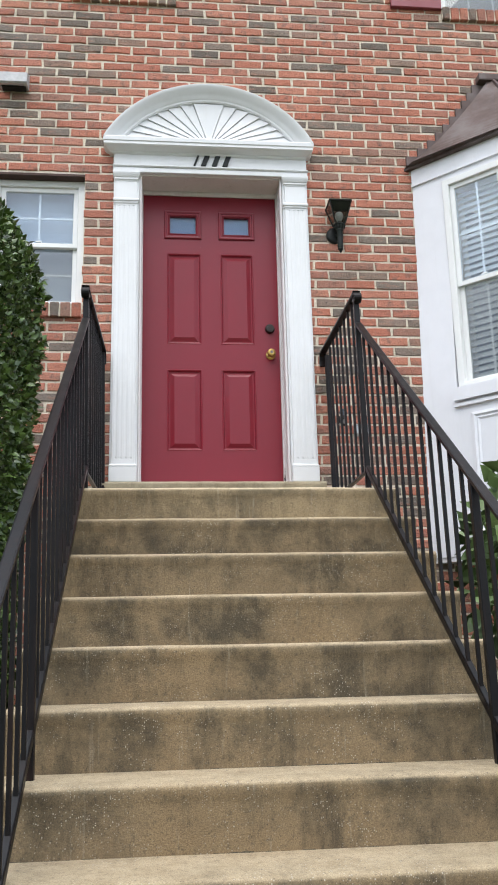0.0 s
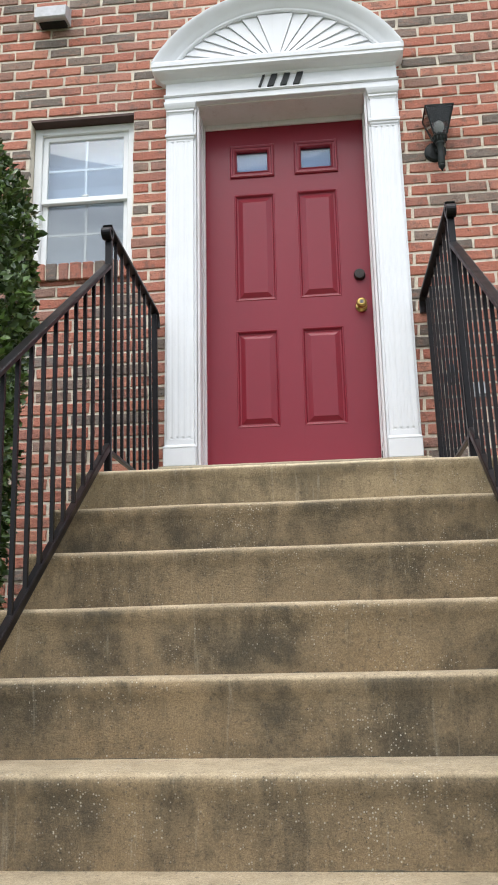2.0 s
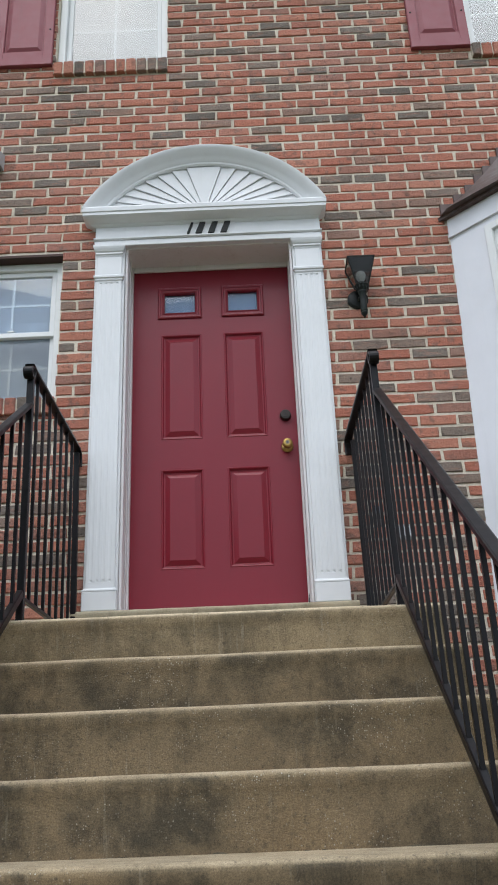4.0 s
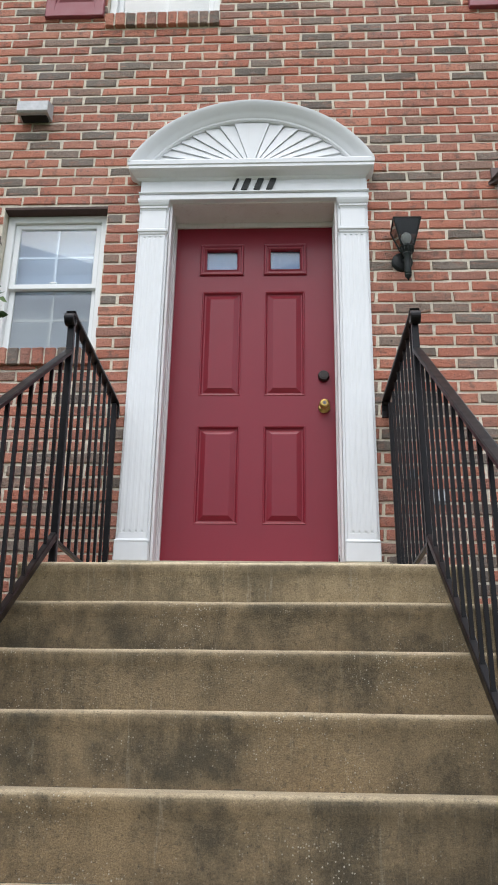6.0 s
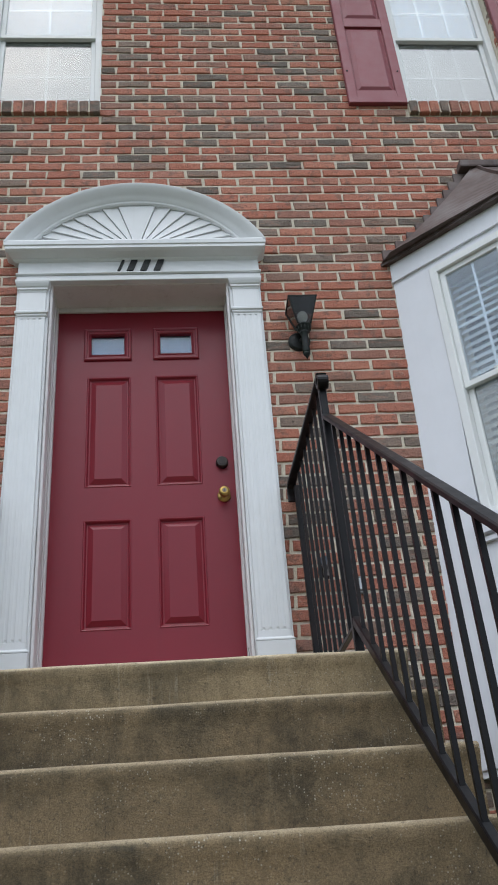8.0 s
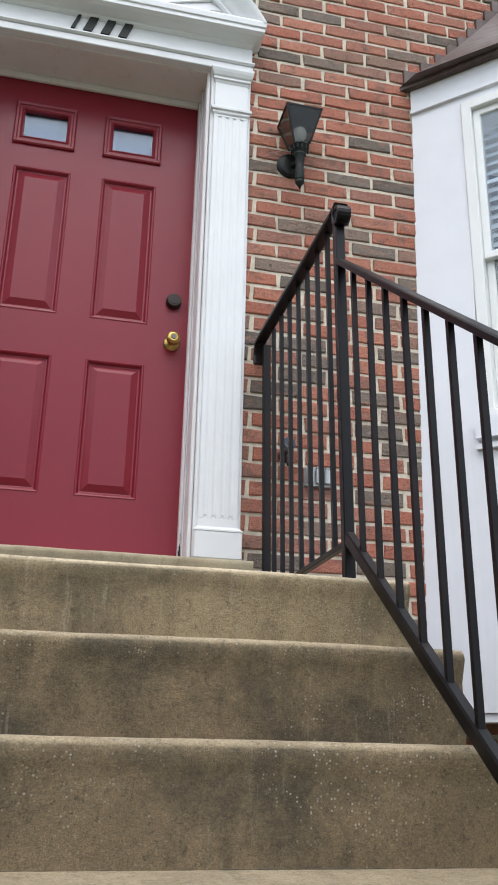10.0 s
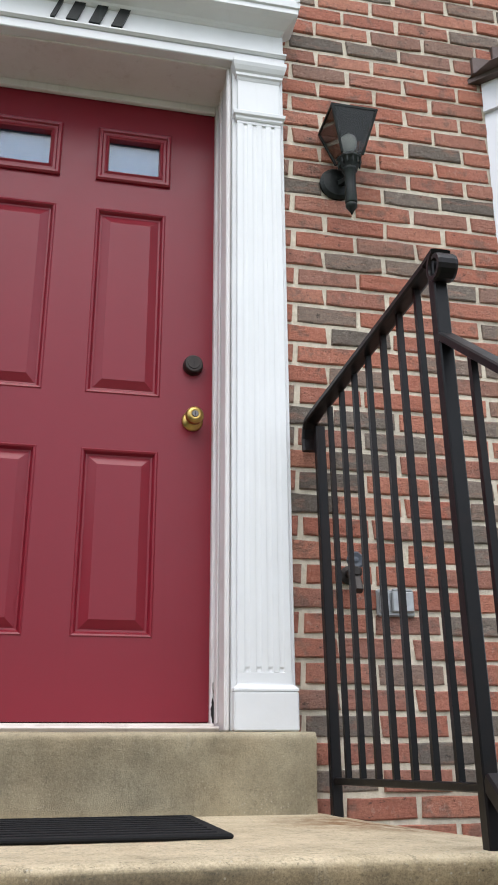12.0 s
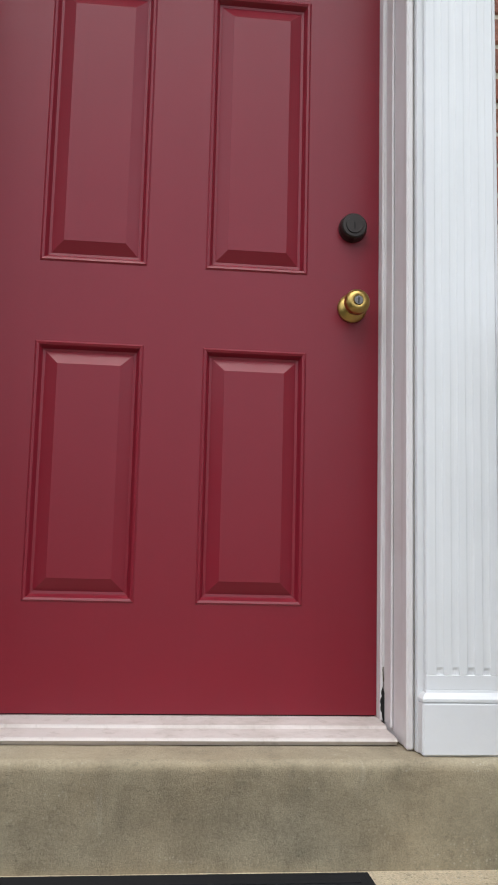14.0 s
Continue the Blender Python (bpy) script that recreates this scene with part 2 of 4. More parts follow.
SILL_WHITE = paint_material("worn_sill_paint", (0.60, 0.54, 0.50), (0.30, 0.25, 0.20), 0.55, 0.6, wear_scale=7.0)
VINYL = paint_material("window_vinyl", (0.76, 0.77, 0.76), (0.50, 0.49, 0.45), 0.15, 0.4)
BAY_WHITE = paint_material("bay_paint", (0.72, 0.73, 0.765), (0.52, 0.52, 0.53), 0.12, 0.45)
DOOR_RED = paint_material("door_red", (0.204, 0.0118, 0.0235), (0.174, 0.0105, 0.0198), 0.30, 0.33, bump=0.08)
SHUTTER_RED = paint_material("shutter_red", (0.235, 0.048, 0.060), (0.16, 0.05, 0.055), 0.3, 0.5)
IRON = paint_material("black_iron_paint", (0.0065, 0.006, 0.0070), (0.036, 0.016, 0.011), 0.40, 0.36, spread=0.2)
LANTERN = paint_material("lantern_black", (0.010, 0.012, 0.011), (0.040, 0.062, 0.050), 0.60, 0.42, spread=0.2, wear_scale=14.0)
RUBBER = plain_material("black_rubber", (0.009, 0.009, 0.010), 0.9, scale=90.0)
DOOR_RED.node_tree.nodes["Principled BSDF"].inputs["Specular IOR Level"].default_value = 0.37
for dull in (IRON, LANTERN, RUBBER):
    dull.node_tree.nodes["Principled BSDF"].inputs["Specular IOR Level"].default_value = 0.22
DARK = plain_material("dark_gap", (0.010, 0.009, 0.009), 0.9)
DIRT = plain_material("joint_dirt", (0.085, 0.070, 0.045), 0.95, spread=0.5, scale=60.0)
LINTEL = plain_material("lintel_brown", (0.060, 0.030, 0.024), 0.75)
BRASS = plain_material("worn_brass", (0.42, 0.285, 0.09), 0.34, 1.0)
BRONZE = plain_material("dark_bronze", (0.035, 0.029, 0.026), 0.42, 0.6)
STEEL = plain_material("keyhole_steel", (0.16, 0.15, 0.14), 0.35, 1.0)
GREY_METAL = plain_material("grey_metal", (0.36, 0.37, 0.38), 0.45, 0.6)
GREY_BOX = plain_material("grey_box_paint", (0.40, 0.405, 0.41), 0.5)
BLUE_WHEEL = plain_material("blue_grey_wheel", (0.06, 0.07, 0.09), 0.45)
BULB = plain_material("frosted_bulb", (0.75, 0.75, 0.73), 0.25, spread=0.03)
# pale blind; its blue tint paints the sky reflected in window_1
CLOTH = paint_material("sky_tinted_blind", (0.76, 0.82, 0.88), (0.64, 0.69, 0.74), 0.2, 0.8, bump=0.0)
CREAM_CLOTH = paint_material("cream_blind", (0.44, 0.43, 0.39), (0.36, 0.35, 0.30), 0.3, 0.8, bump=0.0)
# blue of the sky reflected in the door panes, painted on their backing
SKY_BACKING = paint_material("sky_blue_backing", (0.19, 0.28, 0.40), (0.13, 0.19, 0.28), 0.3, 0.8, bump=0.0)
SLAT = paint_material("blind_slat", (0.70, 0.71, 0.70), (0.55, 0.55, 0.52), 0.2, 0.55)
ROOM = plain_material("dim_room", (0.10, 0.10, 0.10), 0.9)
GLASS = glass_material("window_glass", (0.88, 0.93, 0.97), 0.10)
DOOR_GLASS = glass_material("door_glass", (0.88, 0.93, 0.98), 0.04)
SCREEN = glass_material("screened_glass", (0.76, 0.78, 0.77), 0.13)
LAMP_GLASS = glass_material("lantern_glass", (0.66, 0.67, 0.66), 0.03)
HOLLY = leaf_material("holly_leaf", (0.020, 0.040, 0.011), (0.078, 0.130, 0.028), 0.30)
SHRUB_LEAF = leaf_material("shrub_leaf", (0.030, 0.060, 0.018), (0.110, 0.170, 0.055), 0.45)
BARK = plain_material("bark", (0.075, 0.055, 0.040), 0.9)
COPPER = copper_material()
GROUND = ground_material()
SHINGLE = plain_material("roof_shingle", (0.055, 0.055, 0.058), 0.9)


# ---- building helpers ----
def link_bm(name, bm, material, smooth=False):
    bmesh.ops.recalc_face_normals(bm, faces=bm.faces)
    data = bpy.data.meshes.new(name)
    bm.to_mesh(data)
    bm.free()
    data.materials.append(material)
    if smooth:
        data.shade_smooth()
    return data


def origin(ob):
    at = Vector((0, 0, 0))
    while ob:
        at += ob.matrix_basis.translation
        ob = ob.parent
    return at


def thing(name, at, label, category, group="", kind=""):
    ob = new(name)
    ob.matrix_basis = Matrix.Translation(at)
    return tagged(ob, label, category, group, kind)


def part(name, bm, material, parent, label="", smooth=False):
    """One mesh under a thing or a part, from a bmesh in world metres."""
    bm.transform(Matrix.Translation(-origin(parent)))
    ob = new(name, link_bm(name, bm, material, smooth))
    ob.parent = parent
    return tagged(ob, label)


def solid(name, bm, material, label, category, kind="", group="", smooth=False):
    """A thing of one mesh."""
    return tagged(new(name, link_bm(name, bm, material, smooth)), label, category, group, kind)


def box(x0, x1, y0, y1, z0, z1, bevel=0.0, bm=None, segments=1):
    own = bmesh.new()
    bmesh.ops.create_cube(own, size=1.0)
    own.transform(Matrix.Translation(((x0 + x1) / 2, (y0 + y1) / 2, (z0 + z1) / 2)) @ Matrix.Diagonal((x1 - x0, y1 - y0, z1 - z0, 1)))
    if bevel:
        bmesh.ops.bevel(own, geom=own.edges[:], offset=bevel, segments=segments, affect="EDGES", profile=0.6)
    return joined(own, bm)


def joined(own, bm):
    if bm is None:
        return own
    data = bpy.data.meshes.new("piece")
    own.to_mesh(data)
    own.free()
    bm.from_mesh(data)
    bpy.data.meshes.remove(data)
    return bm


def loft(rings, closed_ends=True, bm=None):
    """A skin over rings of as many points each; every ring is closed."""
    bm = bm or bmesh.new()
    rows = [[bm.verts.new(p) for p in ring] for ring in rings]
    n = len(rows[0])
    for a, b in zip(rows, rows[1:]):
        for i in range(n):
            bm.faces.new((a[i], a[(i + 1) % n], b[(i + 1) % n], b[i]))
    if closed_ends:
        bm.faces.new(rows[0])
        bm.faces.new(rows[-1])
    return bm


def extrude_x(profile, x0, x1, cuts=1, bm=None):
    return loft([[(x0 + (x1 - x0) * k / cuts, y, z) for y, z in profile] for k in range(cuts + 1)], bm=bm)


def turned(profile, axis_at, along="z", steps=16, bm=None):
    """A turned solid: profile of (distance along the axis, radius)."""
    rings = []
    for d, r in profile:
        ring = []
        for k in range(steps):
            a = 2 * math.pi * k / steps
            c, s = r * math.cos(a), r * math.sin(a)
            p = {"z": (c, s, d), "y": (c, d, s), "x": (d, c, s)}[along]
            ring.append((axis_at[0] + p[0], axis_at[1] + p[1], axis_at[2] + p[2]))
        rings.append(ring)
    return loft(rings, bm=bm)


def swept(points, width, height, bm=None):
    """A flat bar of the given width (along x) and height along a line in the y-z plane."""
    rings = []
    for i, p in enumerate(points):
        a, b = Vector(points[max(i - 1, 0)]), Vector(points[min(i + 1, len(points) - 1)])
        d = (b - a).normalized()
        up = Vector((0, -d.z, d.y)) if abs(d.y) + abs(d.z) > 1e-6 else Vector((0, 0, 1))
        side = Vector((width / 2, 0, 0))
        c, v = Vector(p), up * height / 2
        k = 0.72
        rings.append([c - side - v * k, c - side * k - v, c + side * k - v, c + side - v * k, c + side + v * k, c + side * k + v, c - side * k + v, c - side + v * k])
    return loft(rings, bm=bm)


# ---- plan ----
FACE = -0.205                 # the brick face of the front wall
COURSE, PITCH = 0.0665, 0.203  # brick courses and lengths, with their joints
BED = 0.579                   # the height of one bed joint
NOSE_Y, NOSE_Z, TREAD, RISER = -1.085, -0.199, 0.275, 0.2015
STEPS = 11
STAIR_L, STAIR_R = -0.84, 0.905
GROUND_Z = NOSE_Z - RISER * 10
WALL_TOP = 5.16
WALL_L, WALL_R = -4.2, 5.2
BAY_X = 1.372

# openings in the front wall: x0, x1, z0, z1
WIN_LOW = (-1.442, -0.840, 1.170, 2.095)
WIN_UP = (-0.960, -0.236, 3.546, 5.155)
WIN_UP_R = (1.707, 2.432, 3.546, 5.155)
DOOR_HOLE = (-0.480, 0.480, -0.010, 2.112)
BAY_HOLE = (1.75, 3.95, 0.35, 2.05)
HOLES = (WIN_LOW, WIN_UP, WIN_UP_R, DOOR_HOLE, BAY_HOLE)


def wall_front():
    xs = sorted({WALL_L, WALL_R, *(v for h in HOLES for v in h[:2])})
    zs = sorted({GROUND_Z - 0.4, WALL_TOP + 0.3, *(v for h in HOLES for v in h[2:])})
    bm = bmesh.new()
    solid_cell = {}
    for i in range(len(xs) - 1):
        for j in range(len(zs) - 1):
            cx, cz = (xs[i] + xs[i + 1]) / 2, (zs[j] + zs[j + 1]) / 2
            solid_cell[i, j] = not any(h[0] < cx < h[1] and h[2] < cz < h[3] for h in HOLES)
    front, back = FACE + 0.007, 0.06
    at = {}

    def vert(i, j, y):
        if (i, j, y) not in at:
            at[i, j, y] = bm.verts.new((xs[i], y, zs[j]))
        return at[i, j, y]

    for (i, j), full in solid_cell.items():
        if not full:
            continue
        for y in (front, back):
            bm.faces.new((vert(i, j, y), vert(i + 1, j, y), vert(i + 1, j + 1, y), vert(i, j + 1, y)))
        for (di, dj), (a, b) in {(-1, 0): ((0, 0), (0, 1)), (1, 0): ((1, 0), (1, 1)), (0, -1): ((0, 0), (1, 0)), (0, 1): ((0, 1), (1, 1))}.items():
            if not solid_cell.get((i + di, j + dj)):
                p, q = (i + a[0], j + a[1]), (i + b[0], j + b[1])
                bm.faces.new((vert(*p, front), vert(*q, front), vert(*q, back), vert(*p, back)))
    return solid("wall_front", bm, MORTAR, "red and dark brown brick wall with cream mortar joints", "wall", "structure")


def ground():
    bm = bmesh.new()
    xs = [-2500, -60, -12, -6, -3, -1.6, STAIR_L - 0.01, STAIR_L + 0.03, STAIR_R - 0.03, STAIR_R + 0.01, 1.6, 3, 6, 12, 60, 2500]
    ys = [-2500, -60, -15, -8, -5, -4.2, -3.4, -2.6, -1.8, -1.0, -0.1, 6, 60, 2500]

    def height(x, y):
        bank = min(1.0, max(0.0, (y + 4.2) / 2.6)) if (x < STAIR_L or x > STAIR_R) and abs(x) < 13 and y < 7 else 0.0
        return GROUND_Z - 0.01 + bank * 0.85 + 0.03 * noise.noise((x * 0.7, y * 0.7, 0))

    grid = [[bm.verts.new((x, y, height(x, y))) for x in xs] for y in ys]
    for a, b in zip(grid, grid[1:]):
        for i in range(len(xs) - 1):
            bm.faces.new((a[i], a[i + 1], b[i + 1], b[i]))
    return solid("ground", bm, GROUND, "mulch and grass bank beside the concrete stairs", "ground", "structure", smooth=True)


def path():
    bm = box(STAIR_L - 0.1, STAIR_R + 0.1, -14, NOSE_Y - TREAD * 10 + 0.3, GROUND_Z - 0.15, GROUND_Z + 0.03, 0.012)
    return solid("pavement", bm, PATH_CONCRETE, "plain concrete path leading to the stairs", "path", "structure")


def stairs():
    root = thing("stairs", (0, NOSE_Y, NOSE_Z), "weathered tan concrete stairs with dark rain stains", "stairs", kind="structure")
    for k in range(STEPS):
        y, z = NOSE_Y - TREAD * k, NOSE_Z - RISER * k
        back = FACE + 0.003 if k == 0 else y + TREAD + 0.06
        low = GROUND_Z - 0.3
        profile = [(y + 0.022, low), (y + 0.018, z - 0.070), (y + 0.008, z - 0.045)]
        profile += [(y + 0.022 - 0.022 * math.cos(a), z - 0.022 + 0.022 * math.sin(a)) for a in (0.0, 0.4, 0.8, 1.2, math.pi / 2)]
        profile += [(y + 0.09, z + 0.001), (y + 0.18, z + 0.001), (back, z + (0.008 if k == 0 else 0.003)), (back, low)]
        bm = extrude_x(profile, STAIR_L, STAIR_R, 48)
        for v in bm.verts:
            if v.co.y < back - 0.01:
                n = noise.noise((v.co.x * 3.1, k * 7.3, v.co.z * 4.0))
                m = noise.noise((v.co.x * 19.0, k * 3.7 + v.co.y * 9, v.co.z * 15.0))
                v.co.y += 0.004 * n + 0.0018 * m
                v.co.z += 0.003 * noise.noise((v.co.x * 2.3, k * 5.1, 1.7)) + 0.0012 * m
        if k == 0:
            # landing bent down at its outer edge near the wall to fit the camera's view
            for v in bm.verts:
                if v.co.z > z - 0.05:
                    v.co.z -= 0.17 * max(0.0, v.co.x - 0.70) * min(1.0, max(0.0, (v.co.y + 1.0) / 0.4))
        if 0 < k:
            line = bmesh.new()
            rng = random.Random(k)
            foot = y + TREAD + 0.019
            rings = []
            for n in range(121):
                x = STAIR_L + 0.004 + (STAIR_R - STAIR_L - 0.008) * n / 120
                tall = max(0.0008, 0.0015 + 0.006 * noise.noise((x * 6.0, k * 3.3, 0)) + 0.004 * noise.noise((x * 31.0, k * 1.7, 2)) + rng.uniform(0, 0.0015))
                wide = max(0.002, tall * 0.9)
                rings.append([(x, foot + 0.012, z - 0.002), (x, foot - wide, z - 0.002), (x, foot - wide * 0.4, z + 0.002 + tall * 0.6), (x, foot + 0.012, z + 0.002 + tall)])
            loft(rings, bm=line)
            part("dirt_line", line, DIRT, root)
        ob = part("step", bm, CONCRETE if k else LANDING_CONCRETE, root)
        ob.data.shade_smooth()
        ob.data.set_sharp_from_angle(angle=radians(50))
    return root


def door_step():
    y, x0, x1 = -0.276, -0.705, 0.685
    profile = [(y + 0.012, NOSE_Z - 0.01), (y + 0.006, -0.05)]
    profile += [(y + 0.020 - 0.020 * math.cos(a), -0.020 + 0.020 * math.sin(a)) for a in (0.0, 0.4, 0.8, 1.2, math.pi / 2)]
    profile += [(0.0, 0.001), (0.0, NOSE_Z - 0.01)]
    bm = extrude_x(profile, x0, x1, 40)
    for v in bm.verts:
        if v.co.y < -0.02:
            v.co.y += 0.003 * noise.noise((v.co.x * 4.0, 3.0, v.co.z * 6.0))
            v.co.z += 0.0015 * noise.noise((v.co.x * 9.0, v.co.y * 9.0, 0.0))
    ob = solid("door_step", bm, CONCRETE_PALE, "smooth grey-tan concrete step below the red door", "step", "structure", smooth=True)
    ob.data.set_sharp_from_angle(angle=radians(50))
    return ob


def eave():
    root = thing("eave", (0, FACE, WALL_TOP), "white painted eave board and soffit above the brick wall", "eave", kind="structure")
    part("frieze_board", box(WALL_L, WALL_R, FACE - 0.03, FACE + 0.005, WALL_TOP - 0.004, WALL_TOP + 0.22, 0.004), WHITE, root)
    part("soffit", box(WALL_L, WALL_R, FACE - 0.22, 0.06, WALL_TOP + 0.22, WALL_TOP + 0.25), WHITE, root)
    part("gutter", extrude_x([(FACE - 0.22, WALL_TOP + 0.23), (FACE - 0.29, WALL_TOP + 0.25), (FACE - 0.32, WALL_TOP + 0.36), (FACE - 0.22, WALL_TOP + 0.36)], WALL_L, WALL_R), WHITE, root)
    part("roof", extrude_x([(FACE - 0.27, WALL_TOP + 0.37), (FACE - 0.27, WALL_TOP + 0.40), (4.5, WALL_TOP + 2.9), (4.5, WALL_TOP + 2.87)], WALL_L, WALL_R), SHINGLE, root)
    return root


def house_shell():
    """Plain side and rear walls and a floor that close the house behind the front wall."""
    bm = box(WALL_L, WALL_L + 0.2, 0.06, 4.5, GROUND_Z - 0.3, WALL_TOP + 0.3)
    box(WALL_R - 0.2, WALL_R, 0.06, 4.5, GROUND_Z - 0.3, WALL_TOP + 0.3, bm=bm)
    box(WALL_L, WALL_R, 4.5, 4.7, GROUND_Z - 0.3, WALL_TOP + 0.3, bm=bm)
    box(WALL_L, WALL_R, 0.3, 4.5, 2.6, 2.85, bm=bm)
    box(WALL_L, WALL_R, 0.061, 4.5, -0.3, -0.06, bm=bm)
    return solid("wall_rear", bm, ROOM, "plain side and rear walls closing the house", "wall", "structure")


# ---- windows ----
def rect_ring(x0, x1, z0, z1, y):
    return [(x0, y, z0), (x1, y, z0), (x1, y, z1), (x0, y, z1)]


def frame_bm(x0, x1, z0, z1, width, y0, y1, bevel=0.004):
    """A mitred frame: outer rectangle, a width inwards, between two depths."""
    rings = [rect_ring(x0, x1, z0, z1, y1), rect_ring(x0, x1, z0, z1, y0 + bevel), rect_ring(x0 + bevel, x1 - bevel, z0 + bevel, z1 - bevel, y0),
             rect_ring(x0 + width - bevel, x1 - width + bevel, z0 + width - bevel, z1 - width + bevel, y0),
             rect_ring(x0 + width, x1 - width, z0 + width, z1 - width, y0 + bevel), rect_ring(x0 + width, x1 - width, z0 + width, z1 - width, y1)]
    bm = loft(rings + [rings[0]], closed_ends=False)
    bmesh.ops.remove_doubles(bm, verts=bm.verts[:], dist=1e-6)
    return bm


def sash_window(name, x0, x1, z0, z1, meet, y, label, bars=2, blind="cloth", kind="structure", cloth=None):
    """A double-hung window in the plane y, its outer frame, two sashes, panes, bars and what hangs behind the glass."""
    root = thing(name, ((x0 + x1) / 2, y, z0), label, "window", kind=kind)
    part("window_frame", frame_bm(x0, x1, z0, z1, 0.045, y - 0.028, y + 0.06), VINYL, root)
    a, b = x0 + 0.045, x1 - 0.045
    for tag, low, high, off, glass in (("upper_sash", meet - 0.02, z1 - 0.045, 0.0, GLASS), ("lower_sash", z0 + 0.035, meet + 0.02, 0.026, SCREEN)):
        wide = 0.032
        sash = part(tag, frame_bm(a, b, low, high, wide, y - 0.008 + off, y + 0.018 + off, 0.003), VINYL, root)
        pane = part("pane", box(a + wide, b - wide, y + 0.002 + off, y + 0.006 + off, low + wide, high - wide), glass, sash)
        pane.visible_shadow = False
        inner_a, inner_b = a + wide, b - wide
        for k in range(1, bars):
            x = inner_a + (inner_b - inner_a) * k / bars
            part("muntin", box(x - 0.007, x + 0.007, y + 0.009 + off, y + 0.014 + off, low + wide, high - wide), VINYL, sash)
        z = (low + high) / 2
        part("muntin", box(inner_a, inner_b, y + 0.0095 + off, y + 0.0145 + off, z - 0.007, z + 0.007), VINYL, sash)
    part("sash_lock", box((a + b) / 2 - 0.02, (a + b) / 2 + 0.02, y + 0.0, y + 0.03, meet + 0.020, meet + 0.032, 0.003), VINYL, root)
    if blind == "cloth":
        # pleated white shade close behind the glass
        rows = []
        count = 11
        for k in range(count + 1):
            z = z0 + 0.04 + (z1 - z0 - 0.06) * k / count
            rows.append(((y + 0.085 + (0.004 if k % 2 else 0.0)), z))
        bm = bmesh.new()
        left = [bm.verts.new((x0 + 0.05, q, z)) for q, z in rows]
        right = [bm.verts.new((x1 - 0.05, q, z)) for q, z in rows]
        for k in range(count):
            bm.faces.new((left[k], right[k], right[k + 1], left[k + 1]))
        bmesh.ops.solidify(bm, geom=bm.faces[:], thickness=0.002)
        part("shade", bm, cloth or CLOTH, root, "pale pleated window shade")
    else:
        count = int((z1 - z0 - 0.1) / 0.044)
        for k in range(count):
            z = z0 + 0.055 + 0.044 * k
            slat = extrude_x([(y + 0.070, z - 0.017), (y + 0.072, z - 0.019), (y + 0.094, z + 0.015), (y + 0.096, z + 0.020)], x0 + 0.06, x1 - 0.06)
            part("slat", slat, SLAT, root)
    return root


def brick_sill(parent, x0, x1, z_top, rot=0.0):
    """A row of bricks on edge that juts out and slopes down a little."""
    sill = part("window_sill", box(x0 + 0.004, x1 - 0.004, FACE - 0.020, -0.10, z_top - 0.092, z_top - 0.012), MORTAR, parent)
    count = max(1, round((x1 - x0) / 0.0665))
    step = (x1 - x0) / count
    at = origin(sill)
    shapes = []
    for s in range(3):
        bm = chamfered(step - 0.010, 0.13, 0.096, 0.005, s)
        shapes.append(link_bm("brick", bm, BRICK_OWN))
    for k in range(count):
        ob = new("brick", shapes[k % 3])
        ob.parent = sill
        ob.location = Vector((x0 + step * (k + 0.5), FACE - 0.032 + random.uniform(-0.003, 0.003), z_top - 0.05)) - at
        ob.rotation_euler = (radians(5), 0, random.uniform(-0.01, 0.01))
    return sill


def brick_rings(length, depth, height, edge, rng):
    """Rings of eight points each for an uneven brick, about its front face's centre, the front towards -y."""
    outline = [(-1, -1), (-0.35, -1), (0.4, -1), (1, -1), (1, 1), (0.35, 1), (-0.4, 1), (-1, 1)]
    rag = [(rng.uniform(-0.0045, 0.0026), rng.uniform(-0.0034, 0.0020)) for _ in outline]
    rings = []
    for y, cut in ((depth, 0.0), (edge, 0.0), (0.0, edge)):
        rings.append([(sx * (length / 2 - (cut if abs(sx) == 1 else 0)) + sx * dx, y + (rng.uniform(-0.0012, 0.0012) if y < depth else 0), sz * (height / 2 - cut + dz)) for (sx, sz), (dx, dz) in zip(outline, rag)])
    return rings


def chamfered(length, depth, height, edge, seed):
    return loft(brick_rings(length, depth, height, edge, random.Random(seed * 17 + 3)))


